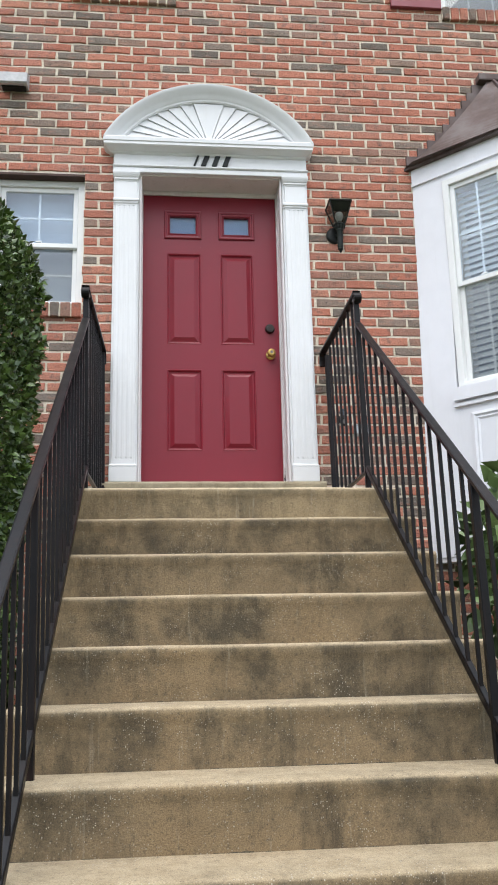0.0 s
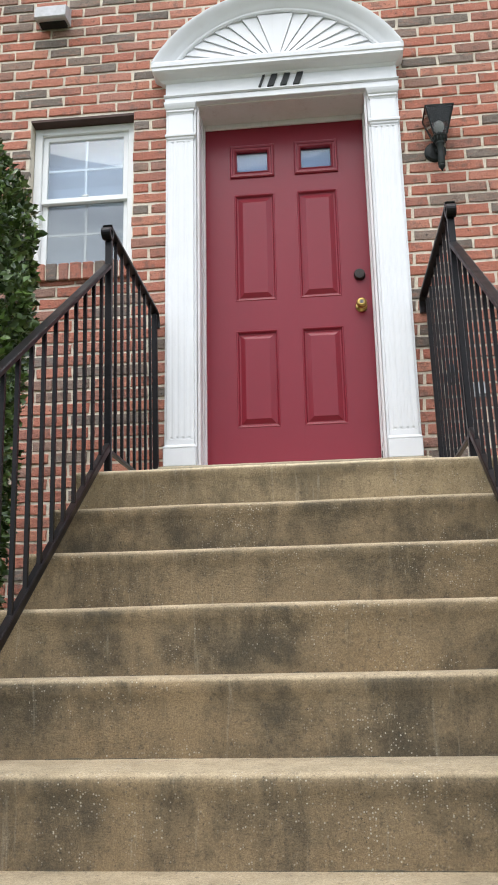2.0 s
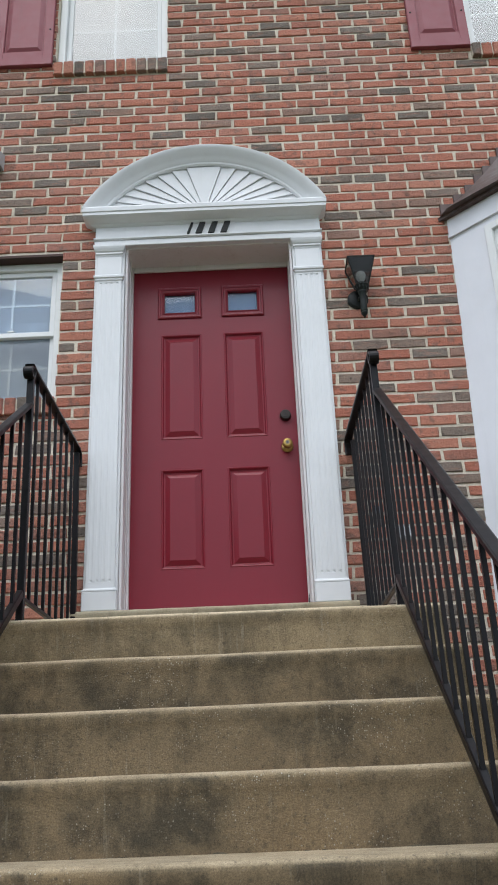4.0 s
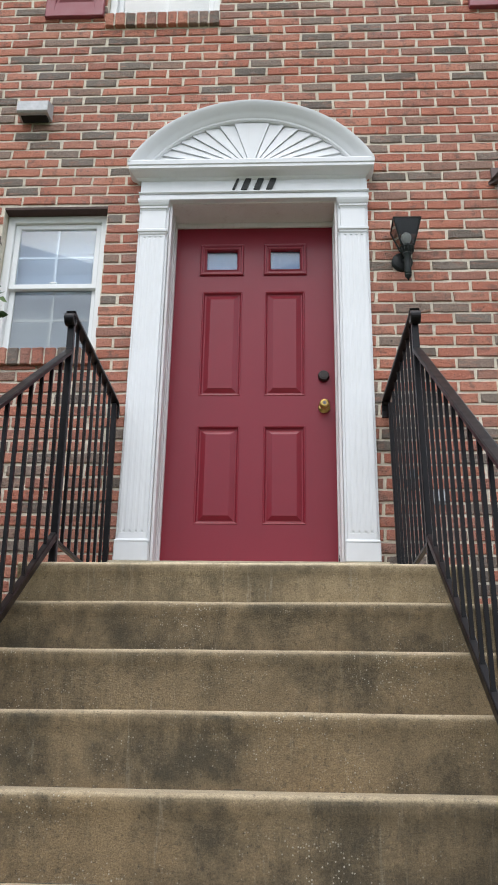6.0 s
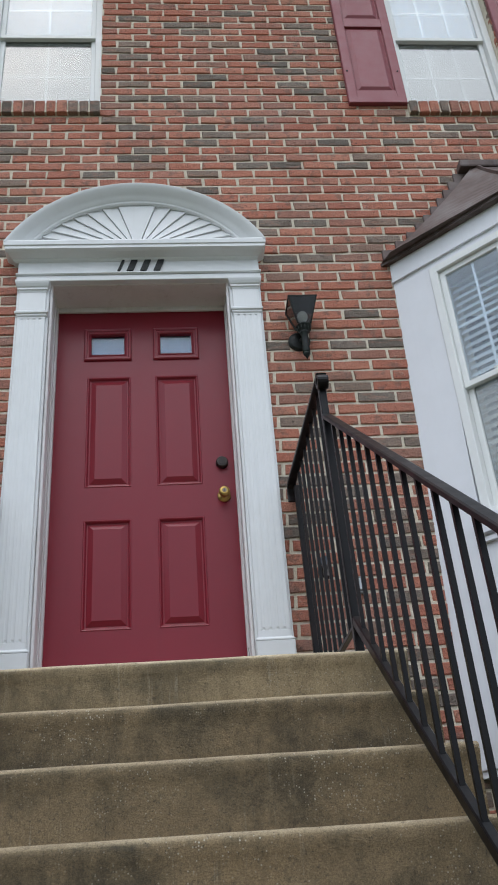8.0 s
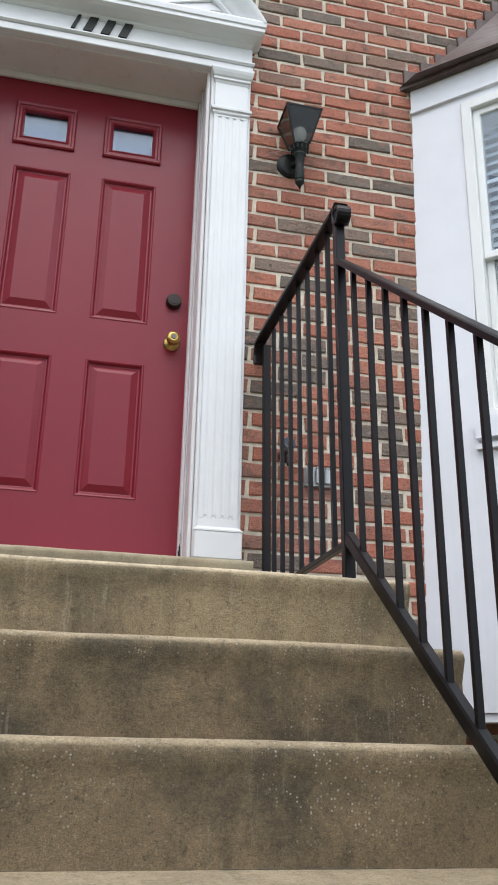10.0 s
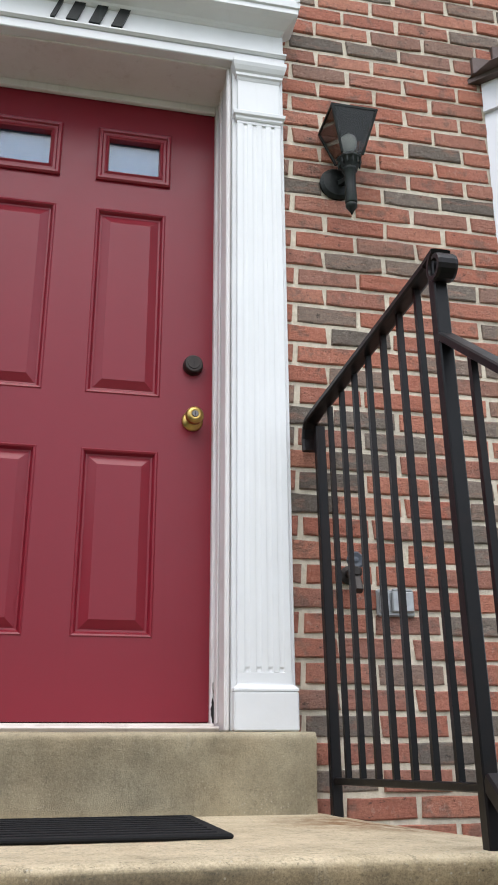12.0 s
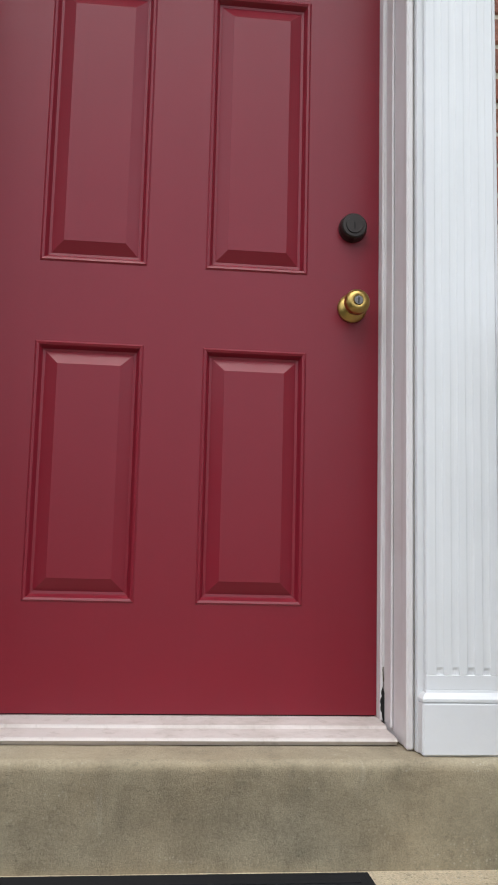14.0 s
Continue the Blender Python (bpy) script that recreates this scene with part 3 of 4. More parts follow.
# ---- door and its surround ----
def door():
    root = thing("door_1", (0, 0, 0.03), "closed burgundy red six-panel entry door with two small top panes", "door", kind="structure")
    x0, x1, z0, z1 = -0.457, 0.457, 0.030, 2.100
    cols = [(-0.2940, -0.0620), (0.0655, 0.2945)]
    rows = [(0.254, 0.807), (0.984, 1.641)]
    lites = [(-0.314, -0.059), (0.058, 0.306)]
    lite_z = (1.749, 1.957)
    xs = sorted({x0, x1, *(v for c in cols for v in c)})
    bm = bmesh.new()
    # stiles and rails round the sunk panels, then the top with its two lights
    for a, b, low, high in [(x0, cols[0][0], z0, 1.69), (cols[0][1], cols[1][0], z0, 1.69), (cols[1][1], x1, z0, 1.69)]:
        box(a, b, 0.0, 0.045, low, high, bm=bm)
    for c in cols:
        for low, high in ((z0, rows[0][0]), (rows[0][1], rows[1][0]), (rows[1][1], 1.69)):
            box(c[0], c[1], 0.0, 0.045, low, high, bm=bm)
    for a, b in ((x0, lites[0][0]), (lites[0][1], lites[1][0]), (lites[1][1], x1)):
        box(a, b, 0.0, 0.045, 1.69, z1, bm=bm)
    for c in lites:
        box(c[0], c[1], 0.0, 0.045, 1.69, lite_z[0], bm=bm)
        box(c[0], c[1], 0.0, 0.045, lite_z[1], z1, bm=bm)
    part("slab", bm, DOOR_RED, root)
    for c in cols:
        for r in rows:
            rings = []
            for inset, y in ((0.0, 0.0), (0.004, -0.003), (0.009, -0.001), (0.016, 0.011), (0.022, 0.012), (0.046, 0.001), (0.049, -0.0005)):
                rings.append(rect_ring(c[0] + inset, c[1] - inset, r[0] + inset, r[1] - inset, y))
            bm = loft(rings, closed_ends=False)
            inner = [v for v in bm.verts if abs(v.co.y + 0.0005) < 1e-5]
            bm.faces.new(inner)
            part("panel", bm, DOOR_RED, root)
    for c in lites:
        rings = []
        a, b, low, high = c[0], c[1], lite_z[0], lite_z[1]
        for inset, y in ((0.0, 0.003), (0.0, -0.008), (0.006, -0.013), (0.014, -0.012), (0.018, -0.006), (0.026, -0.006), (0.032, -0.010), (0.038, -0.006), (0.040, 0.016)):
            rings.append(rect_ring(a + inset, b - inset, low + inset, high - inset, y))
        trim = part("lite_frame", loft(rings, closed_ends=False), DOOR_RED, root)
        pane = part("pane", box(a + 0.038, b - 0.038, 0.012, 0.016, low + 0.038, high - 0.038), DOOR_GLASS, trim, "small clear pane reflecting the sky")
        part("backing", box(a + 0.03, b - 0.03, 0.032, 0.036, low + 0.03, high - 0.03), SKY_BACKING, trim, "blue sheet behind the pane, painted like reflected sky")
    # lock and knob
    bolt = part("deadbolt", turned([(0.0, 0.0315), (-0.012, 0.0315), (-0.024, 0.029), (-0.028, 0.026), (-0.028, 0.021)], (0.395, 0.0, 1.098), "y", 24), BRONZE, root, "dark bronze deadbolt")
    part("lock_face", turned([(-0.027, 0.0195), (-0.0305, 0.0185), (-0.0305, 0.003)], (0.395, 0.0, 1.098), "y", 20), BRONZE, bolt)
    part("keyhole", box(0.3938, 0.3962, -0.0315, -0.030, 1.089, 1.103), DARK, bolt)
    knob = part("knob", turned([(-0.001, 0.033), (-0.006, 0.033), (-0.011, 0.025), (-0.014, 0.015), (-0.026, 0.013), (-0.034, 0.020), (-0.042, 0.0265), (-0.052, 0.0285),
                                (-0.061, 0.0265), (-0.067, 0.020), (-0.069, 0.012), (-0.067, 0.010)], (0.396, 0.0, 0.913), "y", 28), BRASS, root, "tarnished brass knob", smooth=True)
    part("key_plug", turned([(-0.066, 0.0105), (-0.0705, 0.0095), (-0.0705, 0.002)], (0.396, 0.0, 0.913), "y", 16), STEEL, knob)
    part("keyhole", box(0.3950, 0.3970, -0.0716, -0.070, 0.906, 0.919), DARK, knob)
    return root


def door_frame():
    root = thing("door_frame", (0, -0.1, 0.0), "old white painted jambs, head and worn threshold", "door frame", kind="structure")
    for s in (-1, 1):
        def bar(x0, x1, y0, y1, z0, z1, bev=0.003):
            return box(min(s * x0, s * x1), max(s * x0, s * x1), y0, y1, z0, z1, bev)
        part("stop", bar(0.4575, 0.472, -0.030, 0.040, 0.0225, 2.098), JAMB_WHITE, root)
        part("jamb", bar(0.466, 0.482, -0.186, -0.0305, 0.002, 2.110), JAMB_WHITE, root)
        part("bead", bar(0.460, 0.4655, -0.105, -0.090, 0.0225, 2.098), JAMB_WHITE, root)
        part("casing_edge", bar(0.4625, 0.478, -0.206, -0.1865, 0.002, 2.108, 0.004), JAMB_WHITE, root)
    part("head", box(-0.480, 0.480, -0.206, 0.045, 2.100, 2.113, 0.002), JAMB_WHITE, root)
    part("head_stop", box(-0.4565, 0.4565, -0.020, -0.002, 2.070, 2.0995, 0.003), JAMB_WHITE, root)
    part("threshold", extrude_x([(-0.158, 0.002), (-0.165, 0.010), (-0.160, 0.015), (-0.085, 0.018), (-0.082, 0.024), (-0.010, 0.027), (0.045, 0.027), (0.045, 0.002)], -0.457, 0.457, 30), SILL_WHITE, root, "worn off-white threshold")
    # near-black strip paints the shade in the slit below the door
    part("door_gap", box(-0.455, 0.455, 0.006, 0.04, 0.0275, 0.0335), DARK, root, "black strip for the shade in the gap below the door")
    # rotten foot of the stop beside the door
    rng = random.Random(8)
    left, right = [], []
    for k in range(15):
        u = k / 14
        z = 0.024 + 0.078 * u
        w = 0.0056 * math.sin(math.pi * min(1.0, 0.12 + 0.95 * u)) * (1.0 if k % 3 else 0.62)
        mid = 0.4670 - 0.0035 * math.sin(2.6 * u) + rng.uniform(-0.0008, 0.0008)
        left.append((mid - w - rng.uniform(0, 0.0012), z))
        right.append((mid + min(w, 0.4716 - mid - 0.0006) + rng.uniform(-0.001, 0.0), z + rng.uniform(-0.001, 0.001)))
    outline = left + right[::-1]
    part("rot_hole", loft([[(x, y, z) for x, z in outline] for y in (-0.0316, -0.0290)]), DARK, root, "dark rotten hole at the jamb's foot")
    crack = [(0.4640 + rng.uniform(-0.0009, 0.0009), 0.104 + 0.006 * k) for k in range(6)]
    ring = [(x - 0.0011, z) for x, z in crack] + [(x + 0.0011, z) for x, z in crack[::-1]]
    part("paint_crack", loft([[(x, y, z) for x, z in ring] for y in (-0.0312, -0.0290)]), DIRT, root, "brown crack above the rotten hole")
    return root


def pilaster(s):
    root = thing("pilaster", (s * 0.56, FACE, 0.0), "white fluted pilaster with plinth and moulded capital", "pilaster", group="door surround pilasters")

    def block(x0, x1, y, z0, z1, bev=0.004, back=FACE + 0.002):
        return box(min(s * x0, s * x1), max(s * x0, s * x1), y, back, z0, z1, bev)

    part("backing_board", block(0.4785, 0.648, FACE - 0.017, 0.001, 2.104, 0.002), WHITE, root)
    # fluted shaft: a row of round-bottomed grooves between plain fillets
    x0, x1, front = 0.4905, 0.6360, FACE - 0.032
    line = [(x0, FACE - 0.0172), (x0, front + 0.003), (x0 + 0.003, front)]
    width, gap = 0.0155, 0.0150
    first = (x0 + x1) / 2 - (4 * width + 3 * gap) / 2
    for k in range(4):
        a = first + k * (width + gap)
        line += [(a + width * (1 - math.cos(u)) / 2, front + 0.0068 * math.sin(u) * 0.24) for u in (0.0, 0.5, 1.0, math.pi / 2, 2.14, 2.64, math.pi)]
    line += [(x1 - 0.003, front), (x1, front + 0.003), (x1, FACE - 0.0172)]
    shaft = loft([[(s * x, y + (y - front) * deep if front < y < front + 0.0025 and x0 + 0.004 < x < x1 - 0.004 else y, z) for x, y in line]
                  for z, deep in ((0.146, 1.8), (0.154, 1.8), (0.160, 0.0), (1.848, 0.0), (1.854, 2.2), (1.862, 2.2))])
    part("shaft", shaft, WHITE, root)
    for z0, z1 in ((0.118, 0.146), (1.862, 1.875)):
        part("shaft_end", block(x0, x1, front, z0, z1, 0.0015, FACE - 0.0172), WHITE, root)
    part("plinth", block(0.4795, 0.6495, FACE - 0.047, 0.001, 0.098, 0.004), WHITE, root)
    rings = []
    for z, o in ((0.0985, 0.0), (0.104, 0.0), (0.110, -0.006), (0.114, -0.012), (0.1185, -0.013)):
        xa, xb, y = 0.4795 - o * 0.8, 0.6495 + o, FACE - 0.047 - o
        rings.append([(s * xa, y, z), (s * xb, y, z), (s * xb, FACE, z), (s * xa, FACE, z)])
    part("base_moulding", loft(rings), WHITE, root)
    rings = []
    for z, o in ((1.873, 0.0), (1.879, 0.004), (1.887, 0.004), (1.892, 0.011), (1.903, 0.012), (1.909, 0.006), (1.913, 0.002)):
        xa, xb, y = 0.4890 - o, 0.6375 + o, FACE - 0.034 - o
        rings.append([(s * xa, y, z), (s * xb, y, z), (s * xb, FACE, z), (s * xa, FACE, z)])
    part("neck_moulding", loft(rings), WHITE, root)
    part("capital_block", block(0.4930, 0.6335, FACE - 0.030, 1.913, 2.040, 0.0015), WHITE, root)
    rings = []
    for z, o in ((2.036, 0.0), (2.046, 0.004), (2.050, 0.010), (2.060, 0.010), (2.066, 0.016), (2.080, 0.023), (2.092, 0.027), (2.104, 0.027)):
        xa, xb, y = 0.4925 - o * 0.7, 0.6350 + o * 0.7, FACE - 0.031 - o
        rings.append([(s * xa, y, z), (s * xb, y, z), (s * xb, FACE, z), (s * xa, FACE, z)])
    part("capital", loft(rings), WHITE, root)
    return root


PED_X = -0.014


def pediment():
    root = thing("arched_pediment", (PED_X, FACE, 2.107), "white arched door pediment with a carved sunburst fan", "pediment")
    part("architrave", box(-0.652, 0.652, FACE - 0.038, FACE + 0.002, 2.1055, 2.142, 0.003), WHITE, root)
    part("bead", extrude_x([(FACE, 2.142), (FACE - 0.042, 2.142), (FACE - 0.050, 2.148), (FACE - 0.050, 2.154), (FACE - 0.038, 2.162), (FACE, 2.164)], -0.656, 0.656), WHITE, root)
    part("frieze", box(-0.648, 0.648, FACE - 0.034, FACE + 0.002, 2.163, 2.240, 0.002), WHITE, root)
    rings = []
    for z, h, y in ((2.236, 0.650, -0.242), (2.243, 0.660, -0.252), (2.250, 0.664, -0.256), (2.254, 0.674, -0.272), (2.262, 0.688, -0.298), (2.268, 0.694, -0.308),
                    (2.272, 0.698, -0.314), (2.290, 0.698, -0.314), (2.294, 0.703, -0.320), (2.318, 0.704, -0.322), (2.325, 0.702, -0.320)):
        rings.append([(PED_X - h, y, z), (PED_X + h, y, z), (PED_X + h, FACE, z), (PED_X - h, FACE, z)])
    part("cornice", loft(rings), WHITE, root)
    # the round moulding
    radius = 0.795
    cz = 2.742 - radius
    limit = math.acos((2.318 - cz) / radius)
    shape = [(0.700, FACE), (0.700, -0.252), (0.706, -0.260), (0.716, -0.262), (0.722, -0.270), (0.734, -0.276), (0.748, -0.290), (0.764, -0.310), (0.776, -0.318), (0.788, -0.326), (0.795, -0.326), (0.795, FACE)]
    rings = []
    for k in range(49):
        a = -limit + 2 * limit * k / 48
        rings.append([(PED_X + r * math.sin(a), y, cz + r * math.cos(a)) for r, y in shape])
    ob = part("arch_moulding", loft(rings), WHITE, root)
    ob.data.shade_smooth()
    ob.data.set_sharp_from_angle(angle=radians(35))
    # flat field behind the fan
    fan = [(PED_X + 0.705 * math.sin(-1.05 + 2.1 * k / 40), cz + 0.705 * math.cos(-1.05 + 2.1 * k / 40)) for k in range(41)]
    ring = [(x, max(z, 2.31)) for x, z in fan]
    field = part("fan_field", loft([[(x, y, z) for x, z in ring] for y in (-0.226, FACE)]), WHITE, root)
    hub = (PED_X, 2.318)
    edges = [0.0, 5.0, 10.5, 17.0, 24.5, 33.5, 44.5, 57.5, 72.0]
    edges = [radians(a) for a in edges + [180 - a for a in edges[::-1]]]
    for a0, a1 in zip(edges, edges[1:]):
        half = (a0 + a1) / 2 < math.pi / 2 - 0.01
        middle = abs((a0 + a1) / 2 - math.pi / 2) < 0.02

        def reach(a):
            # distance from the hub along a to the round inner edge, kept a little short of it
            dx, dz = math.cos(a), math.sin(a)
            oz = hub[1] - cz
            b = oz * dz
            return -b + math.sqrt(b * b - oz * oz + 0.703 ** 2) - 0.004

        pts = []
        for a, r, turn in ((a0, 0.034, 1), (a0, reach(a0), 1), (a1, reach(a1), -1), (a1, 0.034, -1)):
            gap = 0.0014 * turn
            pts.append((hub[0] + r * math.cos(a) - gap * math.sin(a), hub[1] + r * math.sin(a) + gap * math.cos(a)))
        high, low = -0.246, -0.234
        ys = (high, high, high, high) if middle else ((high, high, low, low) if half else (low, low, high, high))
        inner = [-0.238 if y == high else -0.234 for y in ys]
        depth = [inner[0], ys[1], ys[2], inner[3]]
        bm = loft([[(x, y, z) for (x, z), y in zip(pts, depth)], [(x, -0.2255, z) for x, z in pts]])
        part("ray", bm, WHITE, field)
    return root


def dark_bars():
    """Four small dark slanting bars on the frieze."""
    root = thing("metal_bars", (0.012, FACE - 0.034, 2.165), "four small black slanted bars on the white frieze", "door sign")
    for k, (x, w) in enumerate(((-0.100, 0.013), (-0.040, 0.034), (0.032, 0.034), (0.104, 0.034))):
        z0, z1, lean = 2.166, 2.240, 0.026
        front = FACE - 0.045
        rings = [[(x - w / 2 - lean / 2, y, z0), (x + w / 2 - lean / 2, y, z0), (x + w / 2 + lean / 2, y, z1), (x - w / 2 + lean / 2, y, z1)] for y in (front, FACE - 0.0335)]
        part("bar", loft(rings), LANTERN, root)
    return root


# ---- things on the wall ----
def wall_lantern():
    x, y = 0.845, FACE - 0.085
    root = thing("wall_lantern", (0.815, FACE, 1.70), "black coach wall lantern with clear glass and white bulb", "wall lamp")
    part("back_plate", turned([(FACE + 0.001, 0.058), (FACE - 0.008, 0.058), (FACE - 0.016, 0.048), (FACE - 0.020, 0.030), (FACE - 0.022, 0.012)], (0.828, 0, 1.684), "y", 24), LANTERN, root)
    part("arm", swept([(x - 0.012, FACE - 0.012, 1.682), (x - 0.005, FACE - 0.045, 1.668), (x, FACE - 0.07, 1.662), (x, y, 1.662)], 0.020, 0.020), LANTERN, root)
    part("stem", turned([(1.556, 0.017), (1.562, 0.0195), (1.620, 0.0175), (1.670, 0.0180), (1.677, 0.023), (1.686, 0.025)], (x, y, 0), "z", 20), LANTERN, root, smooth=True)
    part("finial", turned([(1.518, 0.002), (1.530, 0.007), (1.544, 0.017), (1.551, 0.019), (1.557, 0.016)], (x, y, 0), "z", 20), LANTERN, root, smooth=True)
    part("cup", turned([(1.680, 0.023), (1.692, 0.028), (1.708, 0.035), (1.717, 0.042), (1.722, 0.042)], (x, y, 0), "z", 8), LANTERN, root)
    for k in range(12):
        t = 2 * math.pi * k / 12
        part("collar_rib", turned([(1.694, 0.002), (1.699, 0.0035), (1.715, 0.0042), (1.721, 0.003)], (x + 0.034 * math.cos(t), y + 0.034 * math.sin(t), 0), "z", 6), LANTERN, root)
    low, high, a, b = 1.722, 1.868, 0.034, 0.074
    corners = ((-1, -1), (1, -1), (1, 1), (-1, 1))
    for sx, sy in corners:
        rings = []
        for z, h in ((low, a), (high, b)):
            cx, cy = x + sx * h, y + sy * h
            rings.append([(cx - 0.0034, cy - 0.0034, z), (cx + 0.0034, cy - 0.0034, z), (cx + 0.0034, cy + 0.0034, z), (cx - 0.0034, cy + 0.0034, z)])
        part("cage_bar", loft(rings), LANTERN, root)
    for (sx, sy), (tx, ty) in zip(corners, corners[1:] + corners[:1]):
        rings = [[(x + sx * a, y + sy * a, low), (x + tx * a, y + ty * a, low), (x + tx * b, y + ty * b, high), (x + sx * b, y + sy * b, high)]]
        nx, ny = (sx + tx) / 2 * 0.0018, (sy + ty) / 2 * 0.0018
        rings.append([(px - nx, py - ny, pz) for px, py, pz in rings[0]])
        pane = part("pane", loft(rings), LAMP_GLASS, root)
        pane.visible_shadow = False
    rings = [[(x + sx * h, y + sy * h, z) for sx, sy in corners] for z, h in ((high - 0.004, 0.076), (high + 0.003, 0.077), (high + 0.008, 0.070), (high + 0.015, 0.048), (high + 0.019, 0.020))]
    part("cap", loft(rings), LANTERN, root)
    part("socket", turned([(1.722, 0.015), (1.744, 0.015)], (x, y, 0), "z", 14), LANTERN, root)
    part("bulb", turned([(1.742, 0.012), (1.752, 0.016), (1.768, 0.025), (1.786, 0.029), (1.803, 0.025), (1.813, 0.015), (1.816, 0.003)], (x, y, 0), "z", 18), BULB, root, "frosted white bulb", smooth=True)
    for ob in root.children:
        ob.location.z += 0.010
    return root


def flood_light():
    x0, x1 = -1.413, -1.228
    root = thing("flood_light", ((x0 + x1) / 2, FACE, 2.78), "small grey metal wall flood light box", "wall lamp")
    part("housing", extrude_x([(FACE + 0.002, 2.714), (FACE - 0.100, 2.698), (FACE - 0.112, 2.706), (FACE - 0.108, 2.778), (FACE + 0.002, 2.834)], x0, x1), GREY_BOX, root)
    part("lens", box(x0 + 0.014, x1 - 0.014, FACE - 0.070, FACE - 0.012, 2.694, 2.713, 0.004), DARK, root, "dark lens below")
    return root


def faucet():
    x, z = 0.812, 0.411
    root = thing("faucet", (x, FACE, z), "dark outdoor faucet with a dark wheel handle", "faucet")
    part("flange", turned([(FACE + 0.001, 0.026), (FACE - 0.006, 0.026), (FACE - 0.009, 0.015)], (x, 0, z), "y", 16), BRONZE, root)
    part("body", turned([(FACE - 0.006, 0.013), (FACE - 0.030, 0.013), (FACE - 0.040, 0.018), (FACE - 0.062, 0.018), (FACE - 0.070, 0.010)], (x, 0, z), "y", 14), BRONZE, root)
    part("spout", swept([(x, FACE - 0.052, z - 0.010), (x, FACE - 0.066, z - 0.032), (x, FACE - 0.078, z - 0.056)], 0.022, 0.022), BRONZE, root)
    part("valve_stem", turned([(-0.040, 0.009), (-0.055, 0.007)], (x, FACE, z + 0.026), "y", 10), BRONZE, root)
    wheel = turned([(-0.050, 0.006), (-0.052, 0.010), (-0.054, 0.020), (-0.060, 0.026), (-0.066, 0.020), (-0.064, 0.010), (-0.066, 0.004)], (x, FACE, z + 0.030), "y", 10)
    part("wheel", wheel, BLUE_WHEEL, root, "dark wheel handle")
    return root


def outlet_box():
    x0, x1, z0, z1 = 0.886, 0.995, 0.300, 0.374
    root = thing("outlet_box", ((x0 + x1) / 2, FACE, z0), "grey weatherproof outlet box with three flip lids", "outlet")
    part("plate", box(x0, x1, FACE - 0.012, FACE + 0.002, z0, z1, 0.004), GREY_METAL, root)
    for a, b in ((x0 + 0.005, x0 + 0.034), (x0 + 0.040, x0 + 0.069), (x0 + 0.075, x1 - 0.005)):
        part("lid", box(a, b, FACE - 0.024, FACE - 0.0115, z0 + 0.010, z1 - 0.006, 0.004), GREY_METAL, root)
        part("hinge", box(a + 0.004, b - 0.004, FACE - 0.022, FACE - 0.011, z1 - 0.0055, z1 + 0.001, 0.0015), GREY_METAL, root)
    return root


def shutter(x0, x1, z0, z1):
    root = thing("shutter", ((x0 + x1) / 2, FACE, z0), "dusty burgundy raised-panel window shutter on the brick wall", "shutter", group="upper window shutters")
    y = FACE - 0.030
    side, mid = 0.062, z0 + (z1 - z0) * 0.50
    rails = [(z0, z0 + 0.115), (mid - 0.045, mid + 0.045), (z1 - 0.115, z1)]
    part("frame", frame_bm(x0, x1, z0, z1, side, y, FACE + 0.001, 0.004), SHUTTER_RED, root)
    for low, high in rails:
        part("rail", box(x0 + side - 0.002, x1 - side + 0.002, y + 0.0006, FACE + 0.001, max(low, z0 + 0.01), min(high, z1 - 0.01), 0.002), SHUTTER_RED, root)
    for low, high in ((rails[0][1], rails[1][0]), (rails[1][1], rails[2][0])):
        a, b = x0 + side - 0.002, x1 - side + 0.002
        rings = [rect_ring(a + i, b - i, low + i, high - i, q) for i, q in ((0.0, y + 0.016), (0.012, y + 0.016), (0.036, y + 0.004), (0.038, y + 0.003))]
        bm = loft(rings, closed_ends=False)
        bm.faces.new([v for v in bm.verts if abs(v.co.y - y - 0.003) < 1e-5])
        part("panel", bm, SHUTTER_RED, root)
    for x in (x0 + 0.022, x1 - 0.022):
        for z in (z0 + 0.30, z1 - 0.30):
            part("screw", turned([(y + 0.001, 0.007), (y - 0.003, 0.006), (y - 0.004, 0.002)], (x, 0, z), "y", 8), DARK, root)
    return root


